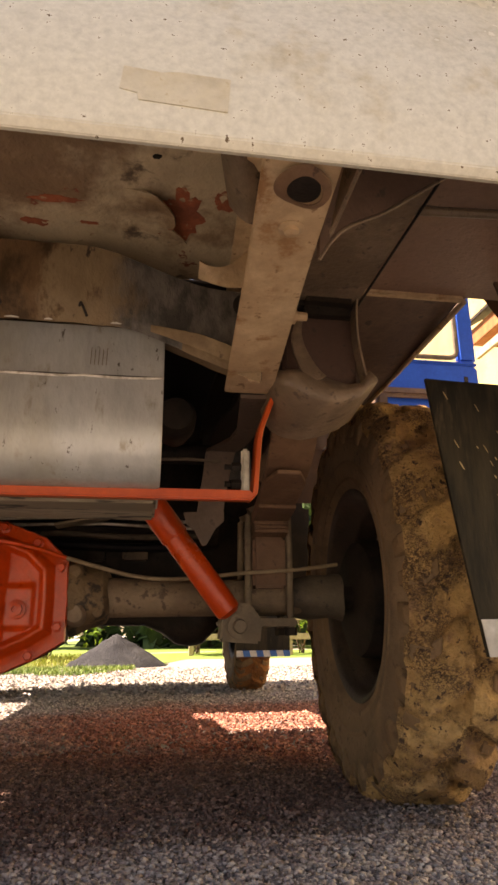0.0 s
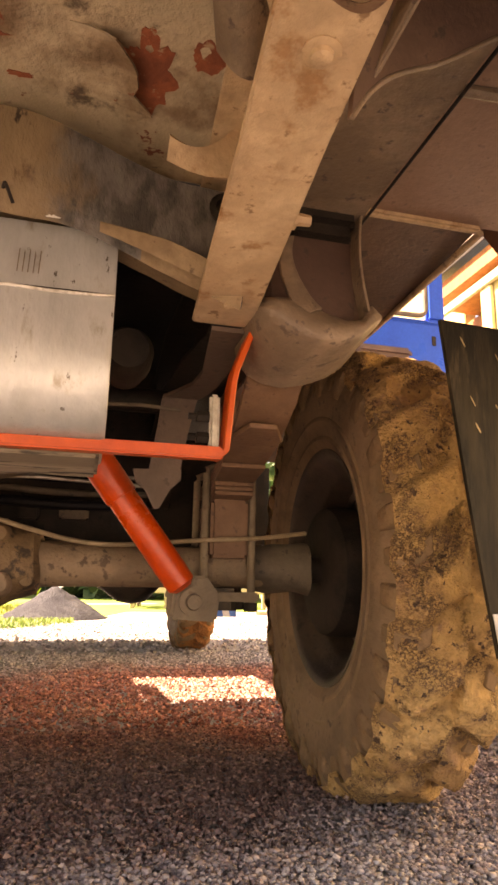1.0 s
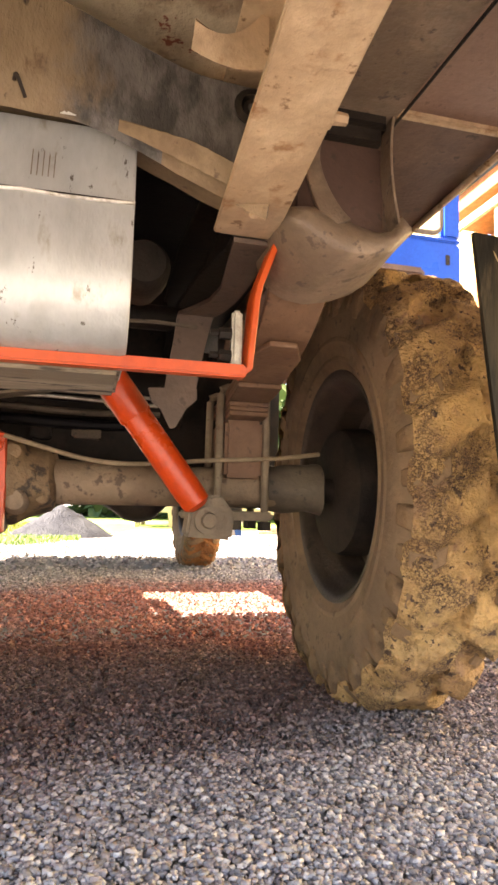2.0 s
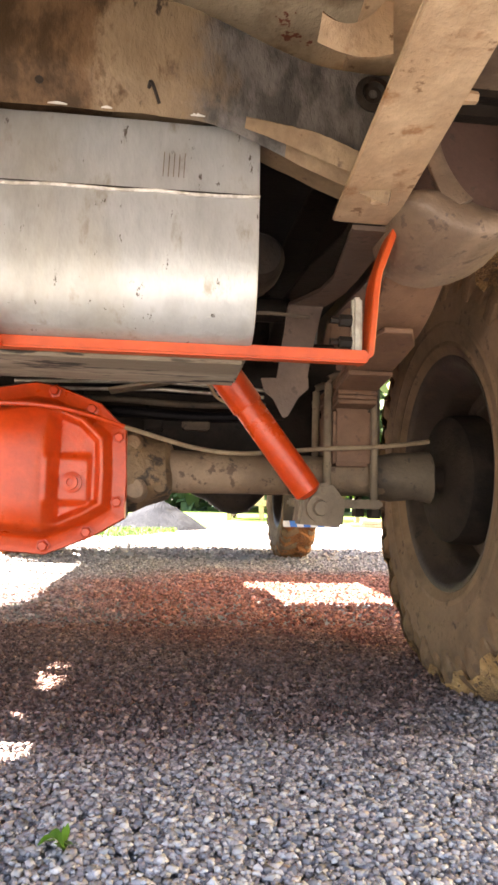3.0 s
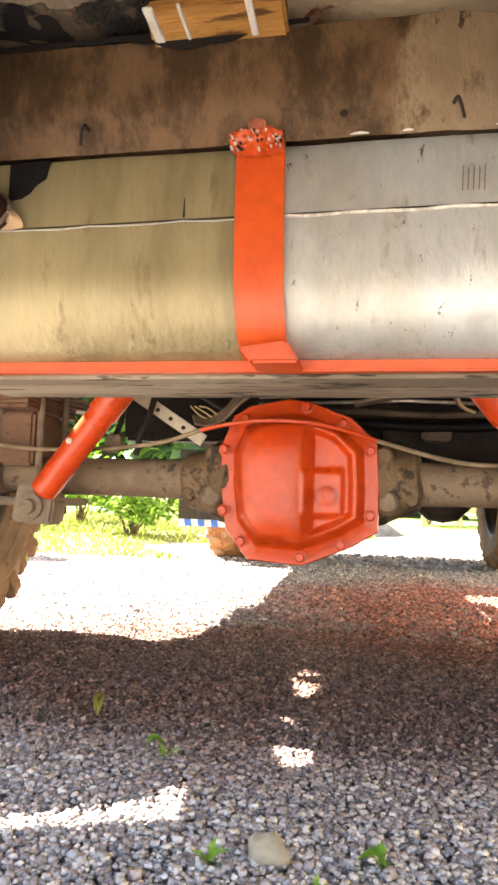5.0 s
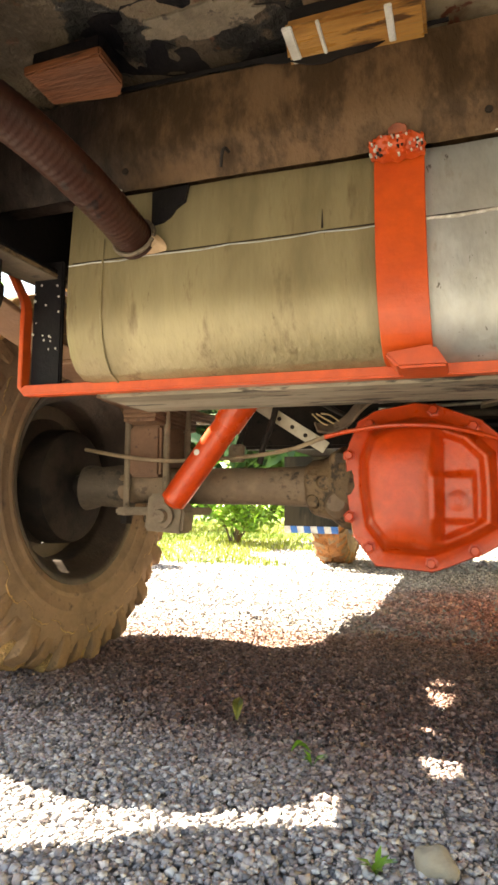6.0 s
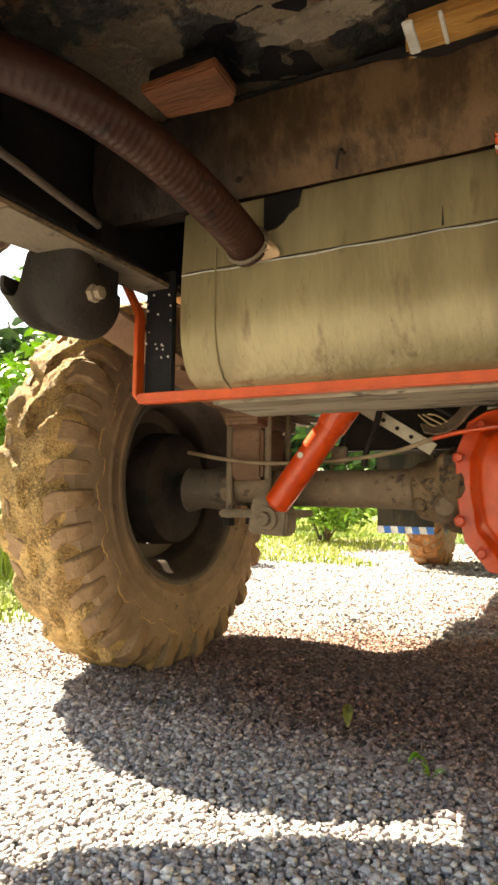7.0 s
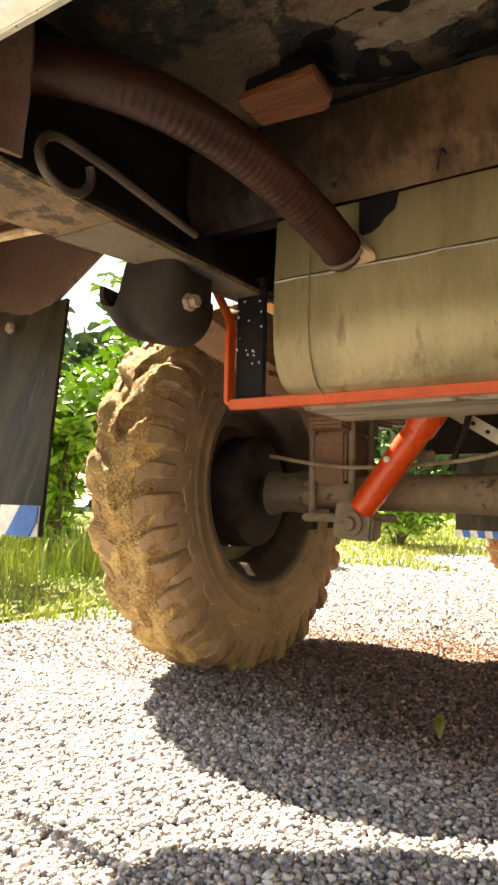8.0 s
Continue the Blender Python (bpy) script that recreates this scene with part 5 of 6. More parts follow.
def lug(s, big):
    """One tread block: a long one runs over the shoulder and down the sidewall, a short one sits on the shoulder."""
    bm = bmesh.new()
    cols = []
    if big:
        stations = ((0.006, R - 0.01, 0.396), (0.040, R - 0.01, 0.3975), (0.070, R - 0.012, 0.395), (0.090, 0.344, 0.385), (0.0985, 0.322, 0.358), (0.0965, 0.308, 0.324))
    else:
        stations = ((0.045, R - 0.01, 0.391), (0.070, R - 0.012, 0.387), (0.089, 0.345, 0.368), (0.0945, 0.325, 0.344), (0.0935, 0.314, 0.325))
    for x, r_in, r_out in stations:
        sweep = 0.12 * min(1, x / 0.070)
        half = (0.030 if big and x < 0.065 else 0.021 if big else 0.017) / 0.385
        back = 0.0 if x < 0.085 else 0.014
        cols.append([(sweep - half, r_in, x - back), (sweep + half, r_in, x - back), (sweep + half * 0.84, r_out, x), (sweep - half * 0.84, r_out, x)])
    vs = [[bm.verts.new((s * x, r * math.cos(t), r * math.sin(t))) for t, r, x in q] for q in cols]
    for a, b in zip(vs, vs[1:]):
        for q in range(4):
            bm.faces.new((a[q], a[(q + 1) % 4], b[(q + 1) % 4], b[q]))
    bm.faces.new(vs[0])
    bm.faces.new(vs[-1])
    bmesh.ops.recalc_face_normals(bm, faces=bm.faces[:])
    return soften(bm, 0.0025, 1)


def mud_coat(seed, base, lugs, ragged, reach, drop=0.016, fall=0.032):
    """Dried mud packed between the lugs and draped over them."""
    bm = bmesh.new()
    na, nx = 440, 40
    g = []
    for i in range(na):
        t = i / na * math.tau
        row = []
        for j in range(nx + 1):
            x = -0.096 + 0.192 * j / nx
            p = Vector((x * 14, math.cos(t) * 5.2 + seed, math.sin(t) * 5.2))
            n = noise.noise(p * 0.8) * 0.6 + noise.noise(p * 2.3) * 0.4 + noise.noise(p * 7) * 0.22 + noise.noise(p * 18) * 0.16 + noise.noise(p * 40) * 0.12
            along = math.degrees(t) - math.degrees(0.12) * min(1, abs(x) / 0.070) - (9 if x > 0 else 0)
            away = abs((along + 180 / LUGS) % (360 / LUGS) - 180 / LUGS)
            bar = min(1.0, max(0.0, (6.2 - away + 1.2 * noise.noise(p * 1.7)) / 2.2))
            bar = bar * bar * (3 - 2 * bar)
            edge = max(0, abs(x) - 0.066) / 0.026
            inner = min(1.0, max(0.0, (reach - x + 0.03 * noise.noise((p.y, p.z, 4))) / 0.03))
            r = base + lugs * bar + ragged * n - fall * edge ** 1.4 - drop * inner
            row.append(bm.verts.new((x, r * math.cos(t), r * math.sin(t))))
        g.append(row)
    for i in range(na):
        for j in range(nx):
            bm.faces.new((g[i][j], g[(i + 1) % na][j], g[(i + 1) % na][j + 1], g[i][j + 1]))
    return bm


def rim():
    prof = [(0.150, 0.030), (0.185, 0.030), (0.190, 0.0), (0.188, -0.020), (0.200, -0.045), (0.208, -0.060), (0.212, -0.066), (0.2215, -0.0700), (0.2235, -0.0745), (0.2215, -0.0785), (0.214, -0.077),
            (0.206, -0.070), (0.200, -0.055), (0.194, -0.046), (0.178, -0.030), (0.173, -0.022), (0.172, 0.0), (0.168, 0.022), (0.145, 0.022)]
    bm = lathe(prof + [prof[0]], 0, (0, 0, 0), 64, caps=False)
    outer = [(0.185, 0.030), (0.200, 0.050), (0.208, 0.062), (0.2215, 0.070), (0.2230, 0.0755), (0.212, 0.076), (0.203, 0.066), (0.180, 0.035)]
    lathe(outer + [outer[0]], 0, (0, 0, 0), 64, bm, caps=False)

    def disc(u, v):
        r, a = 0.03 + 0.125 * v, u * math.tau
        return Vector((0.014 + 0.022 * min(1, max(0, (v - 0.55) / 0.3)) ** 2 - 0.006 * v, r * math.cos(a), r * math.sin(a)))

    def opening(p):
        """A slot placed to pass a sliver of sun through the left wheel."""
        return (p.y + 0.119) ** 2 + (p.z + 0.027) ** 2 < 0.015 ** 2
    sheet(disc, 160, 26, 0.006, bm, opening)
    return bm


rim_proto, tyre_proto, mud_a, mud_b, mud_c, lug_proto = None, None, None, None, None, {}
for k, (x, y, turn, toe, spin, heavy) in enumerate(((0.822, AY - 0.02, 0, -2.0, 290, 0), (-0.808, AY, 180, -2.0, 77, 1), (0.91, 2.64, 0, 0, 140, 0), (-0.645, 2.66, 180, 0, 50, 0))):
    m = pose(x, y, 0.390 if k < 2 else 0.385, 0, 0, turn + toe) @ pose(0, 0, 0, spin, 0, 0) @ Matrix.Diagonal((1, 1.02, 1.02, 1) if k < 2 else (1, 1, 1, 1))
    if rim_proto is None:
        rim_proto = link_mesh("wheel", rim(), RIM)
        tyre_proto = link_mesh("tyre", tyre(), RUBBER, 30)
        mud_a = link_mesh("mud", mud_coat(3.1, 0.3875, 0.0185, 0.009, -0.120, 0.0, 0.024), MUD, 60)
        mud_c = link_mesh("mud", mud_coat(5.5, 0.3855, 0.010, 0.008, -0.074, 0.03), REDMUD, 60)
        mud_b = link_mesh("mud", mud_coat(8.4, 0.3890, 0.0135, 0.012, -0.050, 0.034, 0.044), PALEMUD, 60)
        w = rim_proto
        w.matrix_basis = m
        hang(w, truck)
        tyre_proto.matrix_basis = m
        hang(tyre_proto, w)
        mud_a.matrix_basis = m
        hang(mud_a, w)
    else:
        w = twin(rim_proto, truck, m)
        twin(tyre_proto, w, m)
        if heavy:
            mud_b.matrix_basis = m
            hang(mud_b, w)
        elif k == 2:
            mud_c.matrix_basis = m
            hang(mud_c, w)
        else:
            twin(mud_c, w, m)
    for side in (-1, 1):
        for q in range(2 * LUGS):
            big = q % 2 == 0
            mm = m @ pose(0, 0, 0, (q + (1 if side > 0 else 0)) * 180 / LUGS, 0, 0)
            if k == 0 and q < 2:
                lug_proto[side, big] = link_mesh("tread_block", lug(side, big), LUGMUD, 40)
                lug_proto[side, big].matrix_basis = mm
                hang(lug_proto[side, big], w)
            else:
                twin(lug_proto[side, big], w, mm)
    tagged(w, "dark steel wheel with a muddy lugged off-road tyre")

# mud flaps with blue and white stripes
def mud_flap(x0t, x1t, x0b, x1b, y, zt, zs, zb, lean, n, off=0.62, chips=0):
    def f(u, v):
        a, b = x0t + (x0b - x0t) * v, x1t + (x1b - x1t) * v
        return Vector((a + (b - a) * u, y + lean * v + 0.008 * math.sin(u * 3 + v * 2), zt + (zb - zt) * v))
    fl = part("mud_flap", sheet(f, 10, 14, 0.006), FLAP, truck, "dark scuffed rubber mud flap")
    vs = (zs - zt) / (zb - zt)
    band = part("stripe_band", sheet(lambda u, v: f(u, vs + (1 - vs) * v) + Vector((0, -0.005, 0)), 8, 2, 0.002), WHITE, fl, "white reflective band")
    for k in range(n):
        def g(u, v, k=k):
            s = (k + off + 0.5 * u - (0.25 if n == 2 else -0.1) * v) / n
            return f(min(1, s), vs + (1 - vs) * v) + Vector((0, -0.008, 0))
        part("blue_bar", sheet(g, 3, 2, 0.002), BLUE, fl, "blue diagonal bar")
    rf = random.Random(12)
    for k in range(chips):
        u, v, ln = rf.uniform(0.08, 0.9), rf.uniform(0.03, 0.80), rf.choice((0.012, 0.02, 0.03, 0.09))
        wd = rf.uniform(0.003, 0.010)
        part("scratch", sheet(lambda a, e: f(u + wd * (a - 0.5) * math.sin(math.pi * (0.1 + 0.8 * e)) + 0.03 * e * ln / 0.05, v + ln * e) + Vector((0, -0.0036, 0)), 2, 5, 0.0006), CHIP, fl)
    return fl


fr = mud_flap(0.690, 0.955, 0.745, 1.01, -0.50, 0.662, 0.320, 0.272, 0.0, 2, 0.36, 34)
fl = mud_flap(-0.985, -0.792, -0.90, -0.698, -0.48, 0.680, 0.345, 0.304, -0.103, 2)
part("flap_bolt", lathe([(0.011, 0), (0.011, -0.004), (0.007, -0.008), (0, -0.008)], 1, (-0.906, -0.496, 0.640), 6), HANGER, fl)
part("flap_hanger", prism([(0.83, 0.845), (0.998, 0.845), (0.998, 0.630), (0.91, 0.630), (0.872, 0.70)], 1, -0.486, -0.478, 0.002), DEEPBROWN, fr, "brown flap hanger plate")
part("flap_hanger", prism([(-0.998, 0.845), (-0.75, 0.845), (-0.722, 0.742), (-0.83, 0.675), (-0.998, 0.640)], 1, -0.476, -0.468, 0.002), DEEPBROWN, fl, "brown flap hanger plate")
f2 = mud_flap(0.80, 1.09, 0.80, 1.09, 2.24, 0.60, 0.218, 0.186, 0.0, 4, 0.45)
f3 = mud_flap(-0.86, -0.56, -0.86, -0.56, 2.24, 0.60, 0.222, 0.185, 0.0, 4, 0.45)

# ---- ground ----
def ground_z(x, y):
    return 0.012 * noise.noise((x * 0.7, y * 0.7, 0.3)) * min(1.0, max(0.0, (abs(x) + abs(y) - 2.5) / 3)) + 0.0


gb = bmesh.new()
xs = sorted(set([-400, -150, -60, -30, -18] + [round(-12 + 0.5 * k, 2) for k in range(49)] + [18, 30, 60, 150, 400]))
ys = sorted(set([-400, -120, -40, -15, -8] + [round(-4 + 0.5 * k, 2) for k in range(45)] + [24, 35, 60, 150, 400]))
gv = [[gb.verts.new((x, y, ground_z(x, y) - 0.006)) for y in ys] for x in xs]
for i in range(len(xs) - 1):
    for j in range(len(ys) - 1):
        gb.faces.new((gv[i][j], gv[i + 1][j], gv[i + 1][j + 1], gv[i][j + 1]))
ground = tagged(link_mesh("ground", gb, DIRT), "grey gravel yard", "ground", kind="structure")

rng = np.random.default_rng(7)


def scatter(n, x0, x1, y0, y1, z, lo, hi):
    w = np.stack([rng.uniform(x0, x1, n), rng.uniform(y0, y1, n), np.full(n, z)], 1)
    sz = rng.uniform(lo, hi, n) * rng.choice([0.5, 0.8, 1.0, 1.15, 1.4], n)
    w[:, 2] += rng.uniform(-0.0032, 0.0026, n)
    return w, sz


def on_gravel(w):
    """Where the gravel lies: not on the grass at the left."""
    edge = -1.55 + 0.25 * np.sin(w[:, 1] * 1.3) + 0.12 * np.sin(w[:, 1] * 4.1) - 0.35 * np.clip(w[:, 1] - 1.0, 0, 3)
    return w[:, 0] > edge


w, sz = scatter(80000, -1.15, 1.15, -0.78, -0.22, 0.0, 0.0026, 0.0052)
keep = on_gravel(w)
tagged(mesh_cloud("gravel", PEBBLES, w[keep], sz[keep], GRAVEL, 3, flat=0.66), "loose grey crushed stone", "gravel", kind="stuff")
beyond = [scatter(92000, -1.15, 1.15, -0.22, 0.55, 0.0, 0.0027, 0.0054), scatter(16000, -2.3, -1.1, -0.75, 0.6, 0.0, 0.004, 0.0072), scatter(8000, 1.1, 1.8, -0.6, 0.6, 0.0, 0.0045, 0.008),
          scatter(62000, -2.0, 1.8, 0.5, 2.3, 0.0, 0.004, 0.008), scatter(16000, -3.2, 3.4, 2.3, 5.2, 0.0, 0.008, 0.014)]
w = np.concatenate([a for a, _ in beyond])
sz = np.concatenate([b for _, b in beyond])
keep = on_gravel(w)
# the red-brown here is bounced light mixed into the stone colour
tagged(mesh_cloud("gravel", CHIPS, w[keep], sz[keep], GRAVEL, 4, flat=0.7), "loose crushed stone with red bounce light coloured in under the truck", "gravel", kind="stuff")

# a few single stones, leaves and weeds
def stone(x, y, r, seed):
    bm = bmesh.new()
    bmesh.ops.create_icosphere(bm, subdivisions=3, radius=r)
    for v in bm.verts:
        v.co = Vector((v.co.x * 1.05, v.co.y * 0.85, v.co.z * 0.95)) * (1 + 0.55 * noise.noise(v.co * (0.8 / r) + Vector((seed, 0, 0)))) + Vector((x, y, r * 0.42))
    return tagged(link_mesh("stone", bm, STONE, 50), "pale rounded stone lying on the gravel", "stone")


stone(0.032, -0.492, 0.0175, 3)


def fallen_leaf(x, y, turn, ln, material, tilt=0):
    bm = bmesh.new()
    pts = []
    for k in range(9):
        t = k / 8
        hw = ln * 0.17 * math.sin(math.pi * t) ** 0.8 + 0.0005
        pts.append([bm.verts.new((s * hw, (t - 0.5) * ln, 0.014 + 0.006 * abs(s) * math.sin(t * 3) + 0.006 * math.sin(t * 4))) for s in (-1, 0, 1)])
    for a, b in zip(pts, pts[1:]):
        for q in range(2):
            bm.faces.new((a[q], a[q + 1], b[q + 1], b[q]))
    bmesh.ops.solidify(bm, geom=bm.faces[:], thickness=0.0006)
    bmesh.ops.transform(bm, matrix=pose(x, y, 0.4 * ln * math.sin(math.radians(tilt)), tilt, 0, turn), verts=bm.verts[:])
    return tagged(link_mesh("fallen_leaf", bm, material), "yellow fallen leaf on the gravel", "leaf", "fallen leaves")


fallen_leaf(-0.282, -0.158, 14, 0.046, YELLOWLEAF, 35)
fallen_leaf(-0.15, -0.28, -50, 0.03, LEAF)
fallen_leaf(0.13, -0.50, 60, 0.03, LEAF)


def weed(x, y, n, seed, h=0.018):
    r = random.Random(seed)
    bm = bmesh.new()
    root = bm.verts.new((x, y, 0.002))
    for _ in range(n):
        a, ln, wd = r.uniform(0, math.tau), h * r.uniform(0.5, 1.3), h * r.uniform(0.1, 0.22)
        dv = Vector((math.cos(a), math.sin(a), 0))
        s = Vector((-dv.y, dv.x, 0))
        p = root.co
        v = [bm.verts.new(q) for q in (p + dv * ln * 0.4 + s * wd + Vector((0, 0, ln * 0.6)), p + dv * ln + Vector((0, 0, ln * 0.7)), p + dv * ln * 0.4 - s * wd + Vector((0, 0, ln * 0.6)))]
        bm.faces.new([root] + v)
    return tagged(link_mesh("weed", bm, LEAF), "small green weed growing in the gravel", "weed", "weeds in the gravel")


for k, (x, y) in enumerate(((0.14, -0.49), (0.30, -0.60), (-0.13, -0.30), (-0.02, -0.52), (0.08, -0.545), (0.20, -0.66))):
    weed(x, y, 9, k)

# ---- grass and shrubs at the left ----
def blades(n, x0, x1, y0, y1, lo, hi, seed, inside):
    r = np.random.default_rng(seed)
    p = np.stack([r.uniform(x0, x1, n), r.uniform(y0, y1, n), np.zeros(n)], 1)
    p = p[inside(p)]
    n = len(p)
    a, h, wd, bend = r.uniform(0, math.tau, n), r.uniform(lo, hi, n), r.uniform(0.002, 0.005, n), r.uniform(0.1, 0.7, n)
    d = np.stack([np.cos(a), np.sin(a), np.zeros(n)], 1)
    s = np.stack([-np.sin(a), np.cos(a), np.zeros(n)], 1) * wd[:, None]
    up = np.array([0, 0, 1.0])
    mid = p + d * (bend * h * 0.25)[:, None] + up * (h * 0.6)[:, None]
    tip = p + d * (bend * h)[:, None] + up * (h * (1 - 0.25 * bend))[:, None]
    v = np.stack([p - s, p + s, mid + s * 0.8, tip, mid - s * 0.8], 1).reshape(-1, 3)
    me = bpy.data.meshes.new("grass")
    base = np.arange(n) * 5
    q = np.stack([base, base + 1, base + 2, base + 4], 1).ravel()
    t = np.stack([base + 4, base + 2, base + 3], 1).ravel()
    me.vertices.add(len(v)); me.vertices.foreach_set("co", v.astype(np.float32).ravel())
    me.loops.add(len(q) + len(t)); me.loops.foreach_set("vertex_index", np.concatenate([q, t]).astype(np.int32))
    me.polygons.add(2 * n)
    me.polygons.foreach_set("loop_start", np.concatenate([np.arange(n) * 4, len(q) + np.arange(n) * 3]).astype(np.int32))
    me.materials.append(GRASS)
    me.update(calc_edges=True)
    me.validate()
    return new("grass", me)


turf = prism([(-1.75, -3.0), (-1.6, -0.5), (-1.55, 0.4), (-1.75, 1.0), (-2.0, 2.0), (-2.2, 3.2), (-2.0, 4.2), (-1.2, 5.0), (0.2, 5.4), (0.6, 6.0), (-0.2, 9.0), (-9, 12), (-12, 4), (-10, -3)], 2, -0.004, 0.004, 0)
tagged(link_mesh("lawn", turf, TURF), "rough grassy verge beside the gravel", "lawn", kind="structure")


far_turf = prism([(-3.0, 6.5), (0.6, 6.45), (0.9, 7.4), (6.0, 7.6), (14.0, 8.0), (14.0, 40.0), (-30.0, 40.0), (-9.0, 12.0)], 2, -0.010, -0.001, 0)
tagged(link_mesh("lawn", far_turf, GREENGRASS), "green meadow beyond the yard", "lawn", kind="structure")


def on_lawn(p):
    edge = -1.50 + 0.25 * np.sin(p[:, 1] * 1.3) + 0.12 * np.sin(p[:, 1] * 4.1) - 0.35 * np.clip(p[:, 1] - 1.0, 0, 3) + np.clip(p[:, 1] - 3.6, 0, 3) * 0.9
    return p[:, 0] < edge


tagged(blades(46000, -4.2, -1.3, -0.6, 4.5, 0.008, 0.04, 5, on_lawn), "short sunlit grass", "grass", kind="stuff")
tagged(blades(22000, -7.0, 1.0, 4.0, 9.0, 0.03, 0.09, 6, on_lawn), "sunlit grass beyond the gravel", "grass", kind="stuff")
tagged(blades(4000, -3.8, -2.0, -0.2, 2.4, 0.04, 0.24, 8, lambda p: p[:, 0] < -2.3 + 0.3 * np.sin(p[:, 1] * 2)), "tall dry grass", "grass", kind="stuff")

tagged(blades(9000, -2.6, 0.25, 4.1, 5.3, 0.015, 0.05, 11, lambda p: p[:, 1] > 4.45 + 0.25 * np.sin(p[:, 0] * 3) + 0.2 * np.sin(p[:, 0] * 7)), "green grass strip before the gravel mound", "grass", kind="stuff").data.materials[0] = GREENGRASS

tagged(blades(16000, -3.4, -0.6, 2.2, 5.2, 0.01, 0.05, 14, lambda p: p[:, 0] + 0.35 * (p[:, 1] - 2.4) + 0.12 * np.sin(p[:, 1] * 5) < -1.0 + 0.5 * (p[:, 1] > 3.4)), "sunlit yellow-green grass at the gravel edge", "grass", kind="stuff")

LEAFSHAPES = []
for fold in (0.25, 0.45, 0.1):
    pts = np.array([(0, 0, 0), (0.25, 0.35, fold * 0.3), (0, 0.4, 0), (-0.25, 0.35, fold * 0.3), (0.17, 0.75, fold * 0.15), (0, 1.0, -0.15), (-0.17, 0.75, fold * 0.15), (0, 0.75, -0.05)])
    LEAFSHAPES.append((pts, [[0, 1, 2], [0, 2, 3], [2, 1, 4], [2, 4, 7], [2, 7, 6], [2, 6, 3], [7, 4, 5], [7, 5, 6]]))


def plant(name, x, y, h, spread, leaves, leaf, seed, label, category, material=LEAF, stems=7, trunk=0.012, bare=0.1):
    """Stems that fork and lean, with a crown of single leaves."""
    r = random.Random(seed)
    top = thing(name, (x, y, 0), label, category)
    bm = bmesh.new()
    spots = []
    for k in range(stems):
        a = r.uniform(0, math.tau)
        reach = spread * r.uniform(0.25, 1.0)
        tip = Vector((x + math.cos(a) * reach, y + math.sin(a) * reach, h * r.uniform(0.55, 1.0)))
        mid = Vector((x + math.cos(a) * reach * 0.3, y + math.sin(a) * reach * 0.3, h * 0.45))
        root = Vector((x + r.uniform(-0.06, 0.06) * spread, y + r.uniform(-0.06, 0.06) * spread, -0.01))
        tube([root, mid, tip], lambda q: trunk * (1 - 0.8 * q), 6, bm, 2)
        for _ in range(5):
            t = r.uniform(0.3, 1.0)
            p = mid.lerp(tip, t)
            b2 = r.uniform(0, math.tau)
            q = p + Vector((math.cos(b2), math.sin(b2), r.uniform(-0.2, 0.7))) * spread * 0.35
            tube([p, p.lerp(q, 0.5) + Vector((0, 0, 0.02)), q], lambda s: trunk * 0.35 * (1 - 0.7 * s), 5, bm, 1)
            spots.append((p, q))
        spots.append((mid, tip))
        if bare < 0:
            spots.append((root + Vector((0, 0, h * 0.06)), mid))
    part("trunk", bm, BARK, top)
    rg = np.random.default_rng(seed)
    n = leaves
    ii = rg.integers(0, len(spots), n)
    t = rg.uniform(bare, 1.05, n)
    P = np.array([[*a] for a, _ in spots])
    Q = np.array([[*b] for _, b in spots])
    pos = P[ii] + (Q[ii] - P[ii]) * t[:, None] + rg.normal(0, spread * 0.10, (n, 3))
    pos[:, 2] = np.maximum(pos[:, 2], 0.02)
    crown = mesh_cloud("crown", LEAFSHAPES, pos, rg.uniform(0.55, 1.2, n) * leaf, material, seed + 1, tilt=1.3)
    hang(crown, top)
    return top


plant("shrub", -1.75, 3.95, 0.42, 0.55, 2400, 0.07, 21, "leafy green shrub growing at the edge of the gravel", "shrub", stems=12)
plant("shrub", -3.1, 5.9, 0.8, 0.7, 1300, 0.13, 22, "leafy green shrub growing at the edge of the gravel", "shrub", stems=11)
plant("shrub", -0.9, 7.6, 0.7, 0.7, 900, 0.12, 23, "leafy green shrub in the sun", "shrub", stems=10)
plant("sapling", -3.05, 1.5, 1.28, 0.5, 1800, 0.11, 31, "young tree with large bright green leaves", "tree", stems=9, trunk=0.009, bare=-0.3)
plant("sapling", -3.9, 2.2, 1.5, 0.8, 2800, 0.115, 32, "young tree with large bright green leaves", "tree", stems=9, trunk=0.009, bare=-0.3)
plant("sapling", -3.7, 0.6, 1.6, 0.8, 2600, 0.105, 33, "bushy green sapling in tall grass", "tree", stems=10, trunk=0.009, bare=-0.3)
plant("sapling", -4.6, 1.6, 1.6, 0.9, 2600, 0.105, 34, "bushy green sapling in tall grass", "tree", stems=10, trunk=0.009, bare=-0.3)
plant("sapling", -3.5, 2.45, 2.5, 0.4, 170, 0.13, 36, "thin young tree with sparse bright leaves", "tree", stems=4, trunk=0.007)
plant("shrub", -4.4, 4.2, 1.2, 1.1, 1400, 0.13, 35, "leafy green shrub by the verge", "shrub", stems=12)

r = random.Random(5)
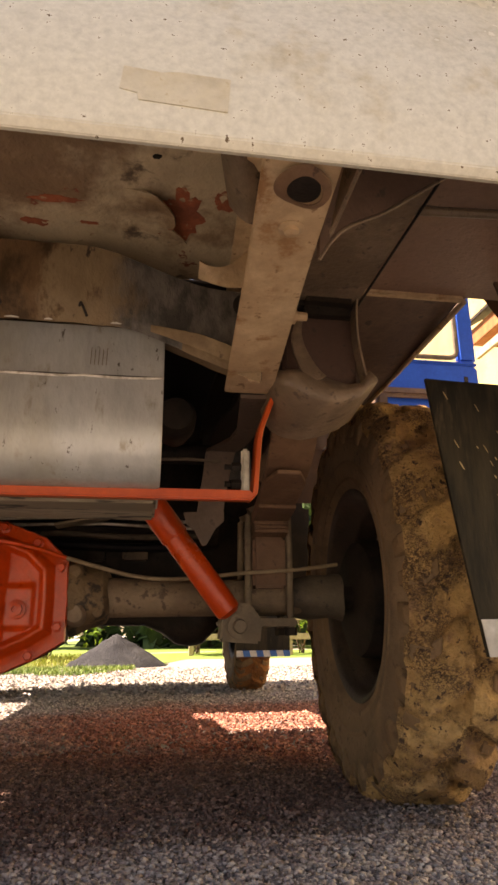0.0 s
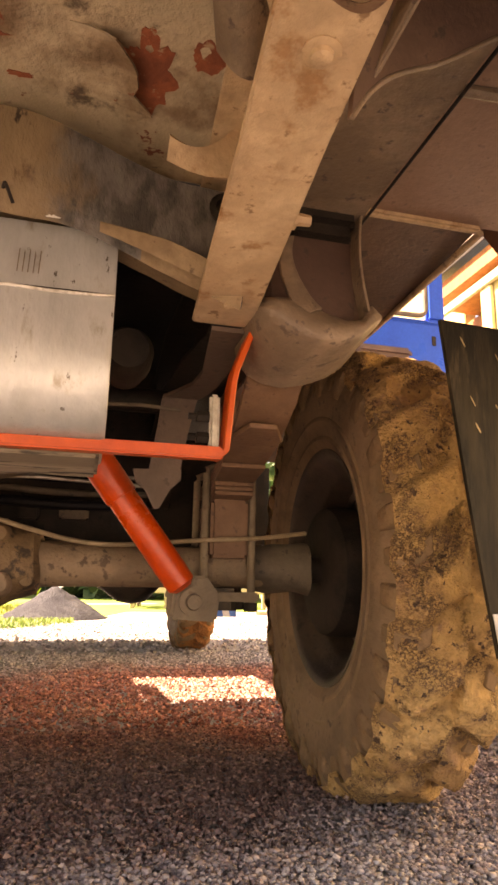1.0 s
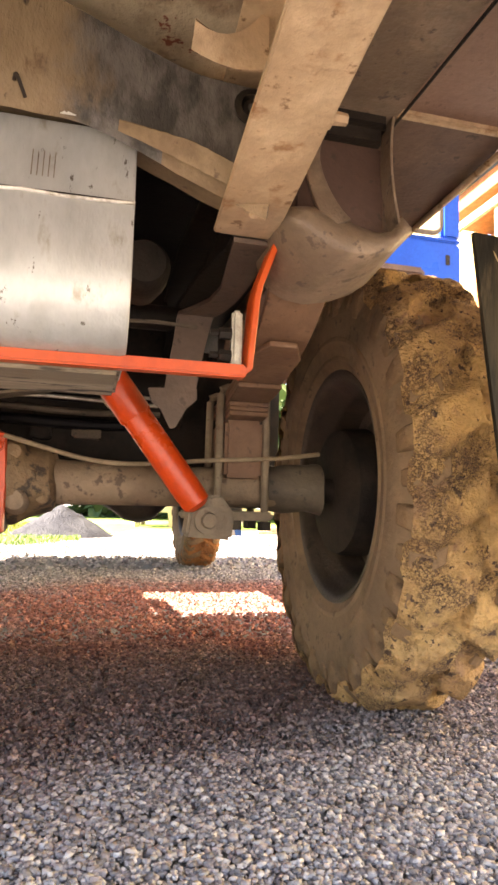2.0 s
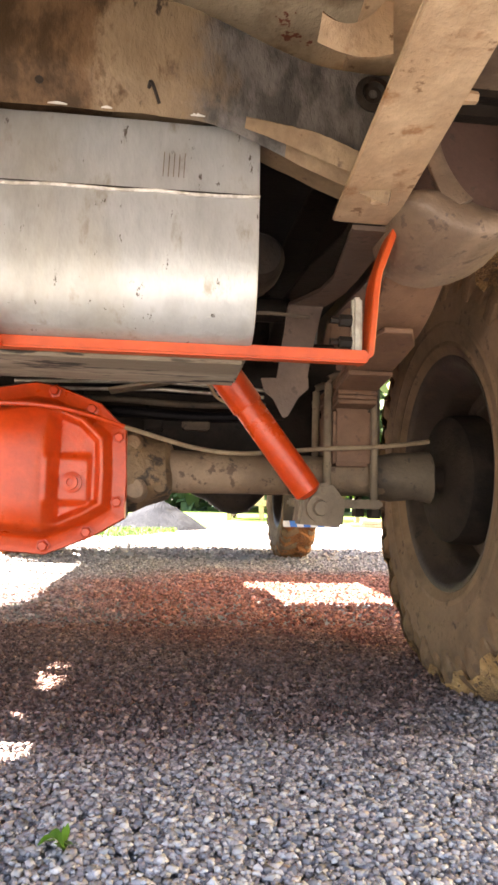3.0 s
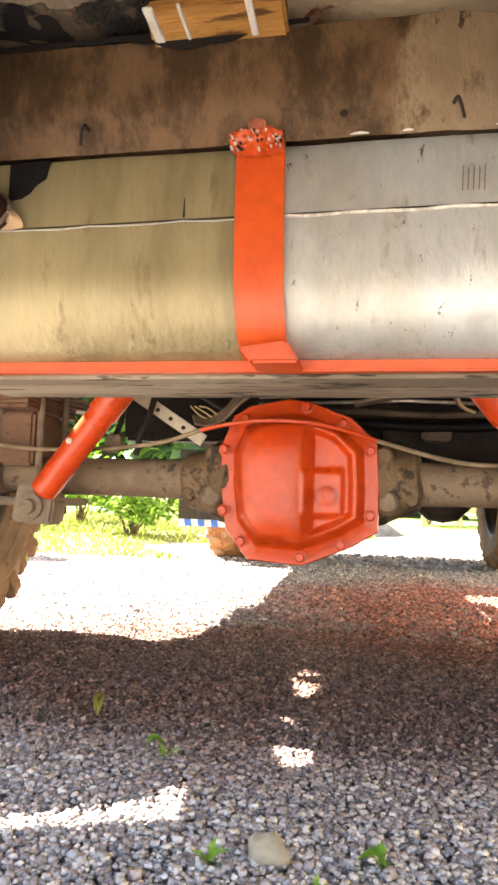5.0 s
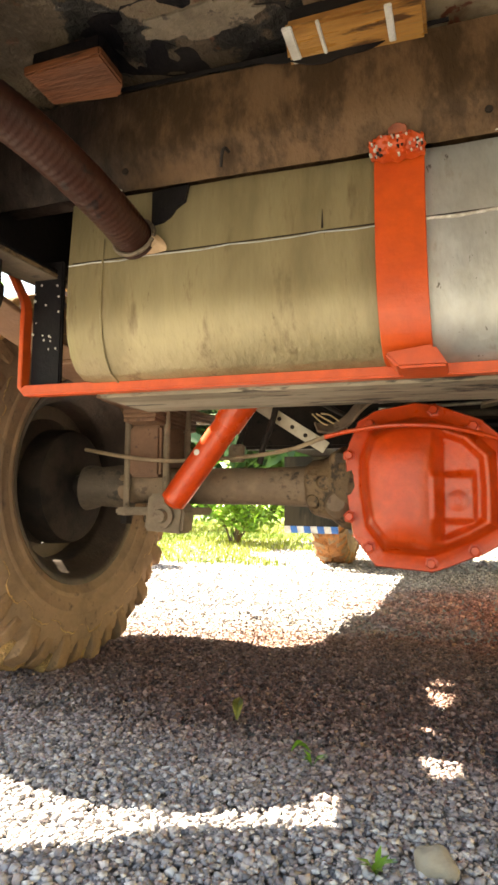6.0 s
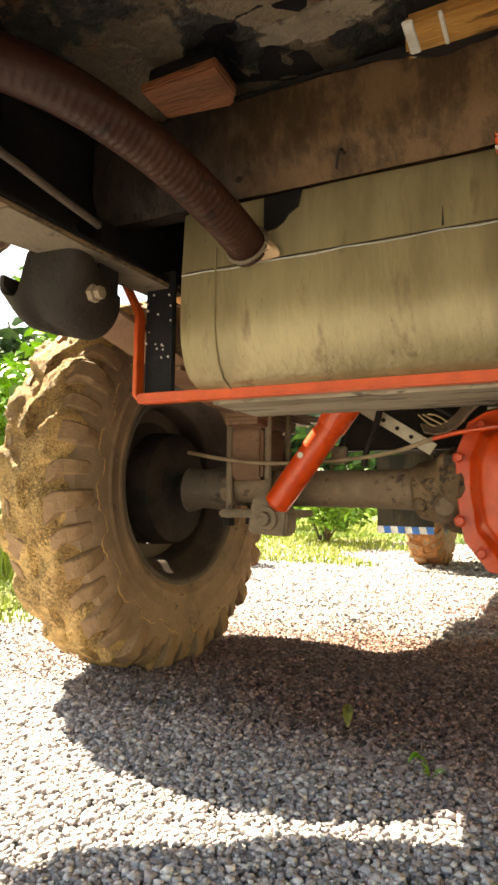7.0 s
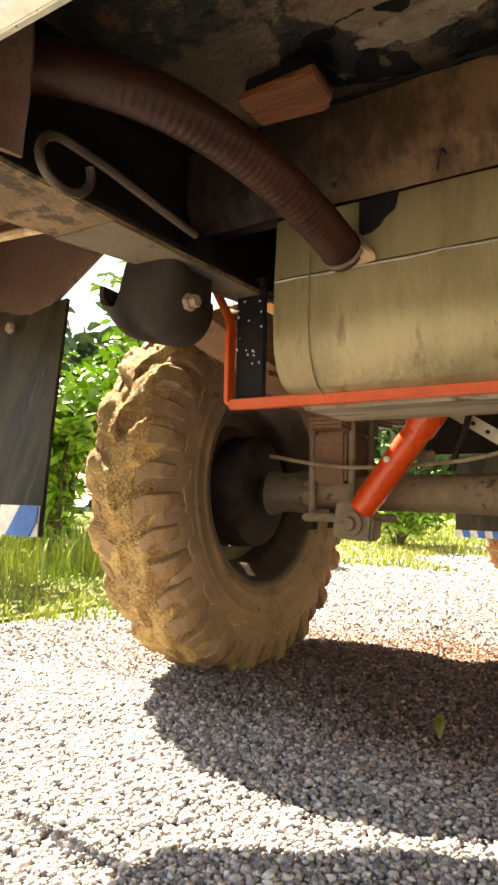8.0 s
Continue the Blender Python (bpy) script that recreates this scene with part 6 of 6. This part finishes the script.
for k in range(26):
    a = math.radians(-78 + k * 5.6)
    d = r.uniform(15, 24)
    plant("tree", d * math.sin(a) - 1.0, d * math.cos(a), min(r.uniform(4.0, 8.0), d * (0.31 if k < 9 else 0.21)), r.uniform(2.0, 2.8), 1300, 0.75, 100 + k, "distant green woodland tree", "tree", FARLEAF, stems=9, trunk=0.12, bare=-0.4)

# ---- distance ahead: gravel heap, fence, house, blue off-roader ----
hb2 = bmesh.new()
g = []
for i in range(29):
    ring = []
    for j in range(48):
        a, q = j / 48 * math.tau, i / 28
        x, y = 0.54 * q * math.cos(a), 0.50 * q * math.sin(a)
        z = 0.315 * (1 - q) ** 0.9 * (1 + 0.12 * noise.noise((x * 4, y * 4, 2))) + 0.015 * noise.noise((x * 16, y * 16, 5)) - 0.02 * q
        ring.append(hb2.verts.new((0.05 + x, 5.85 + y, z)))
    g.append(ring)
for a, b in zip(g, g[1:]):
    for j in range(48):
        hb2.faces.new((a[j], a[(j + 1) % 48], b[(j + 1) % 48], b[j]))
tagged(link_mesh("gravel_mound", hb2, PILE, 60), "dark grey heap of fine gravel", "heap")

fence = thing("fence", (2.0, 8.6, 0), "weathered pale wooden fence at the yard's far edge", "fence")
PALE = mat("weathered_wood", (0.45, 0.38, 0.27), (0.36, 0.29, 0.19), (0.2, 0.15, 0.1), s1=6, s2=40, rough=0.8, stretch=(2, 2, 0.4))
for k in range(9):
    part("post", box((1.0 + k * 0.5, 8.58, 0), (1.07 + k * 0.5, 8.65, 0.85), 0.006), PALE, fence)
for z in (0.22, 0.5, 0.75):
    part("rail", box((0.9, 8.54, z), (5.2, 8.58, z + 0.09), 0.006), PALE, fence)
plant("shrub", 2.9, 9.4, 1.1, 0.8, 900, 0.14, 51, "dark green bush behind the fence", "shrub", stems=10)
plant("shrub", 4.6, 9.2, 1.2, 0.9, 900, 0.14, 52, "dark green bush behind the fence", "shrub", stems=10)
plant("shrub", 1.2, 9.6, 1.2, 1.0, 1000, 0.14, 53, "bright green bush at the yard's edge", "shrub", stems=10)
log = thing("timber_stack", (2.9, 6.9, 0), "low stack of pale timber offcuts on the gravel", "timber")
for k in range(5):
    part("board", box((2.4 + 0.05 * k, 6.7 + 0.14 * (k % 3), 0.0 + 0.045 * (k // 3)), (3.4 - 0.08 * k, 6.8 + 0.14 * (k % 3), 0.04 + 0.045 * (k // 3)), 0.004), PALE, log)

# open cab door of the truck, its inner side to the rear
DY = 1.45
door = part("cab_door", box((1.04, DY, 0.95), (1.93, DY + 0.06, 1.60), 0.015), BLUEPAINT, truck, "open glossy blue cab door")
part("window_frame", box((1.04, DY + 0.005, 1.60), (1.93, DY + 0.055, 1.618), 0.006), BLUEPAINT, door)
part("window_frame", box((1.832, DY + 0.005, 1.618), (1.93, DY + 0.055, 2.20), 0.014), BLUEPAINT, door)
part("window_frame", box((1.04, DY + 0.005, 1.618), (1.10, DY + 0.055, 2.20), 0.014), BLUEPAINT, door)
part("window_frame", box((1.10, DY + 0.005, 2.12), (1.832, DY + 0.055, 2.20), 0.014), BLUEPAINT, door)
part("window_seal", tube([(1.11, DY, 1.632), (1.76, DY, 1.632), (1.795, DY, 1.636), (1.816, DY, 1.655), (1.82, DY, 1.69), (1.82, DY, 2.12)], 0.013, 10, turns=2), GRIME, door, "grey rubber window seal")
pane = part("pane", box((1.10, DY + 0.025, 1.62), (1.832, DY + 0.029, 2.12), 0), glass, door, "clear window pane")
pane.visible_shadow = False
part("latch", box((1.845, DY - 0.004, 1.485), (1.868, DY + 0.004, 1.535), 0.003), DARK, door, "black latch slot")
part("armrest", box((1.08, DY - 0.05, 1.395), (1.72, DY - 0.002, 1.445), 0.018), DEEPBROWN, door, "brown armrest")
part("mirror", box((1.40, DY + 0.10, 1.63), (1.60, DY + 0.16, 1.72), 0.01), DARK, door, "dark mirror beyond the window")
part("hinge", box((0.93, DY + 0.01, 1.15), (1.05, DY + 0.05, 1.20), 0.006), BLUEPAINT, door)

house = thing("house", (6.0, 8.0, 0), "cream plastered house with brown timber eaves", "house")
part("wall", box((5.9, 7.2, 0), (6.1, 16.0, 6.4), 0.01), PLASTER, house, "tall cream plaster gable wall")
part("wall", box((5.3, -3.0, 0), (5.5, 5.86, 4.45), 0.01), PLASTER, house, "cream plaster wall")
part("loggia_back", box((5.9, 5.86, 0), (6.0, 7.2, 4.45), 0.01), TIMBER, house, "brown boarded loggia wall")
for k in range(6):
    part("board", box((5.86, 5.87, 3.2 + 0.2 * k), (5.899, 7.19, 3.385 + 0.2 * k), 0.006), TIMBER, house)
part("soffit", box((5.16, -3.2, 4.52), (6.4, 7.0, 4.78), 0.01), TIMBER, house, "brown timber eaves")
part("fascia", box((5.2, -3.2, 4.30), (5.26, 7.0, 4.42), 0.006), PALE, house, "pale painted gutter board")
part("roof", prism([(5.05, 4.80), (5.05, 4.86), (8.4, 6.9), (8.4, 6.8)], 1, -3.4, 7.1, 0.01), DARK, house, "dark roof")
part("column", box((5.24, 5.62, 0), (5.29, 5.84, 4.29), 0.006), PLASTER, house, "cream column")
for y in (-1.0, 2.2):
    wi = part("window", box((5.24, y, 1.0), (5.32, y + 1.1, 2.2), 0.01), TIMBER, house, "brown window frame")
    part("pane", box((5.225, y + 0.08, 1.08), (5.239, y + 1.02, 2.12), 0.002), DARK, wi)
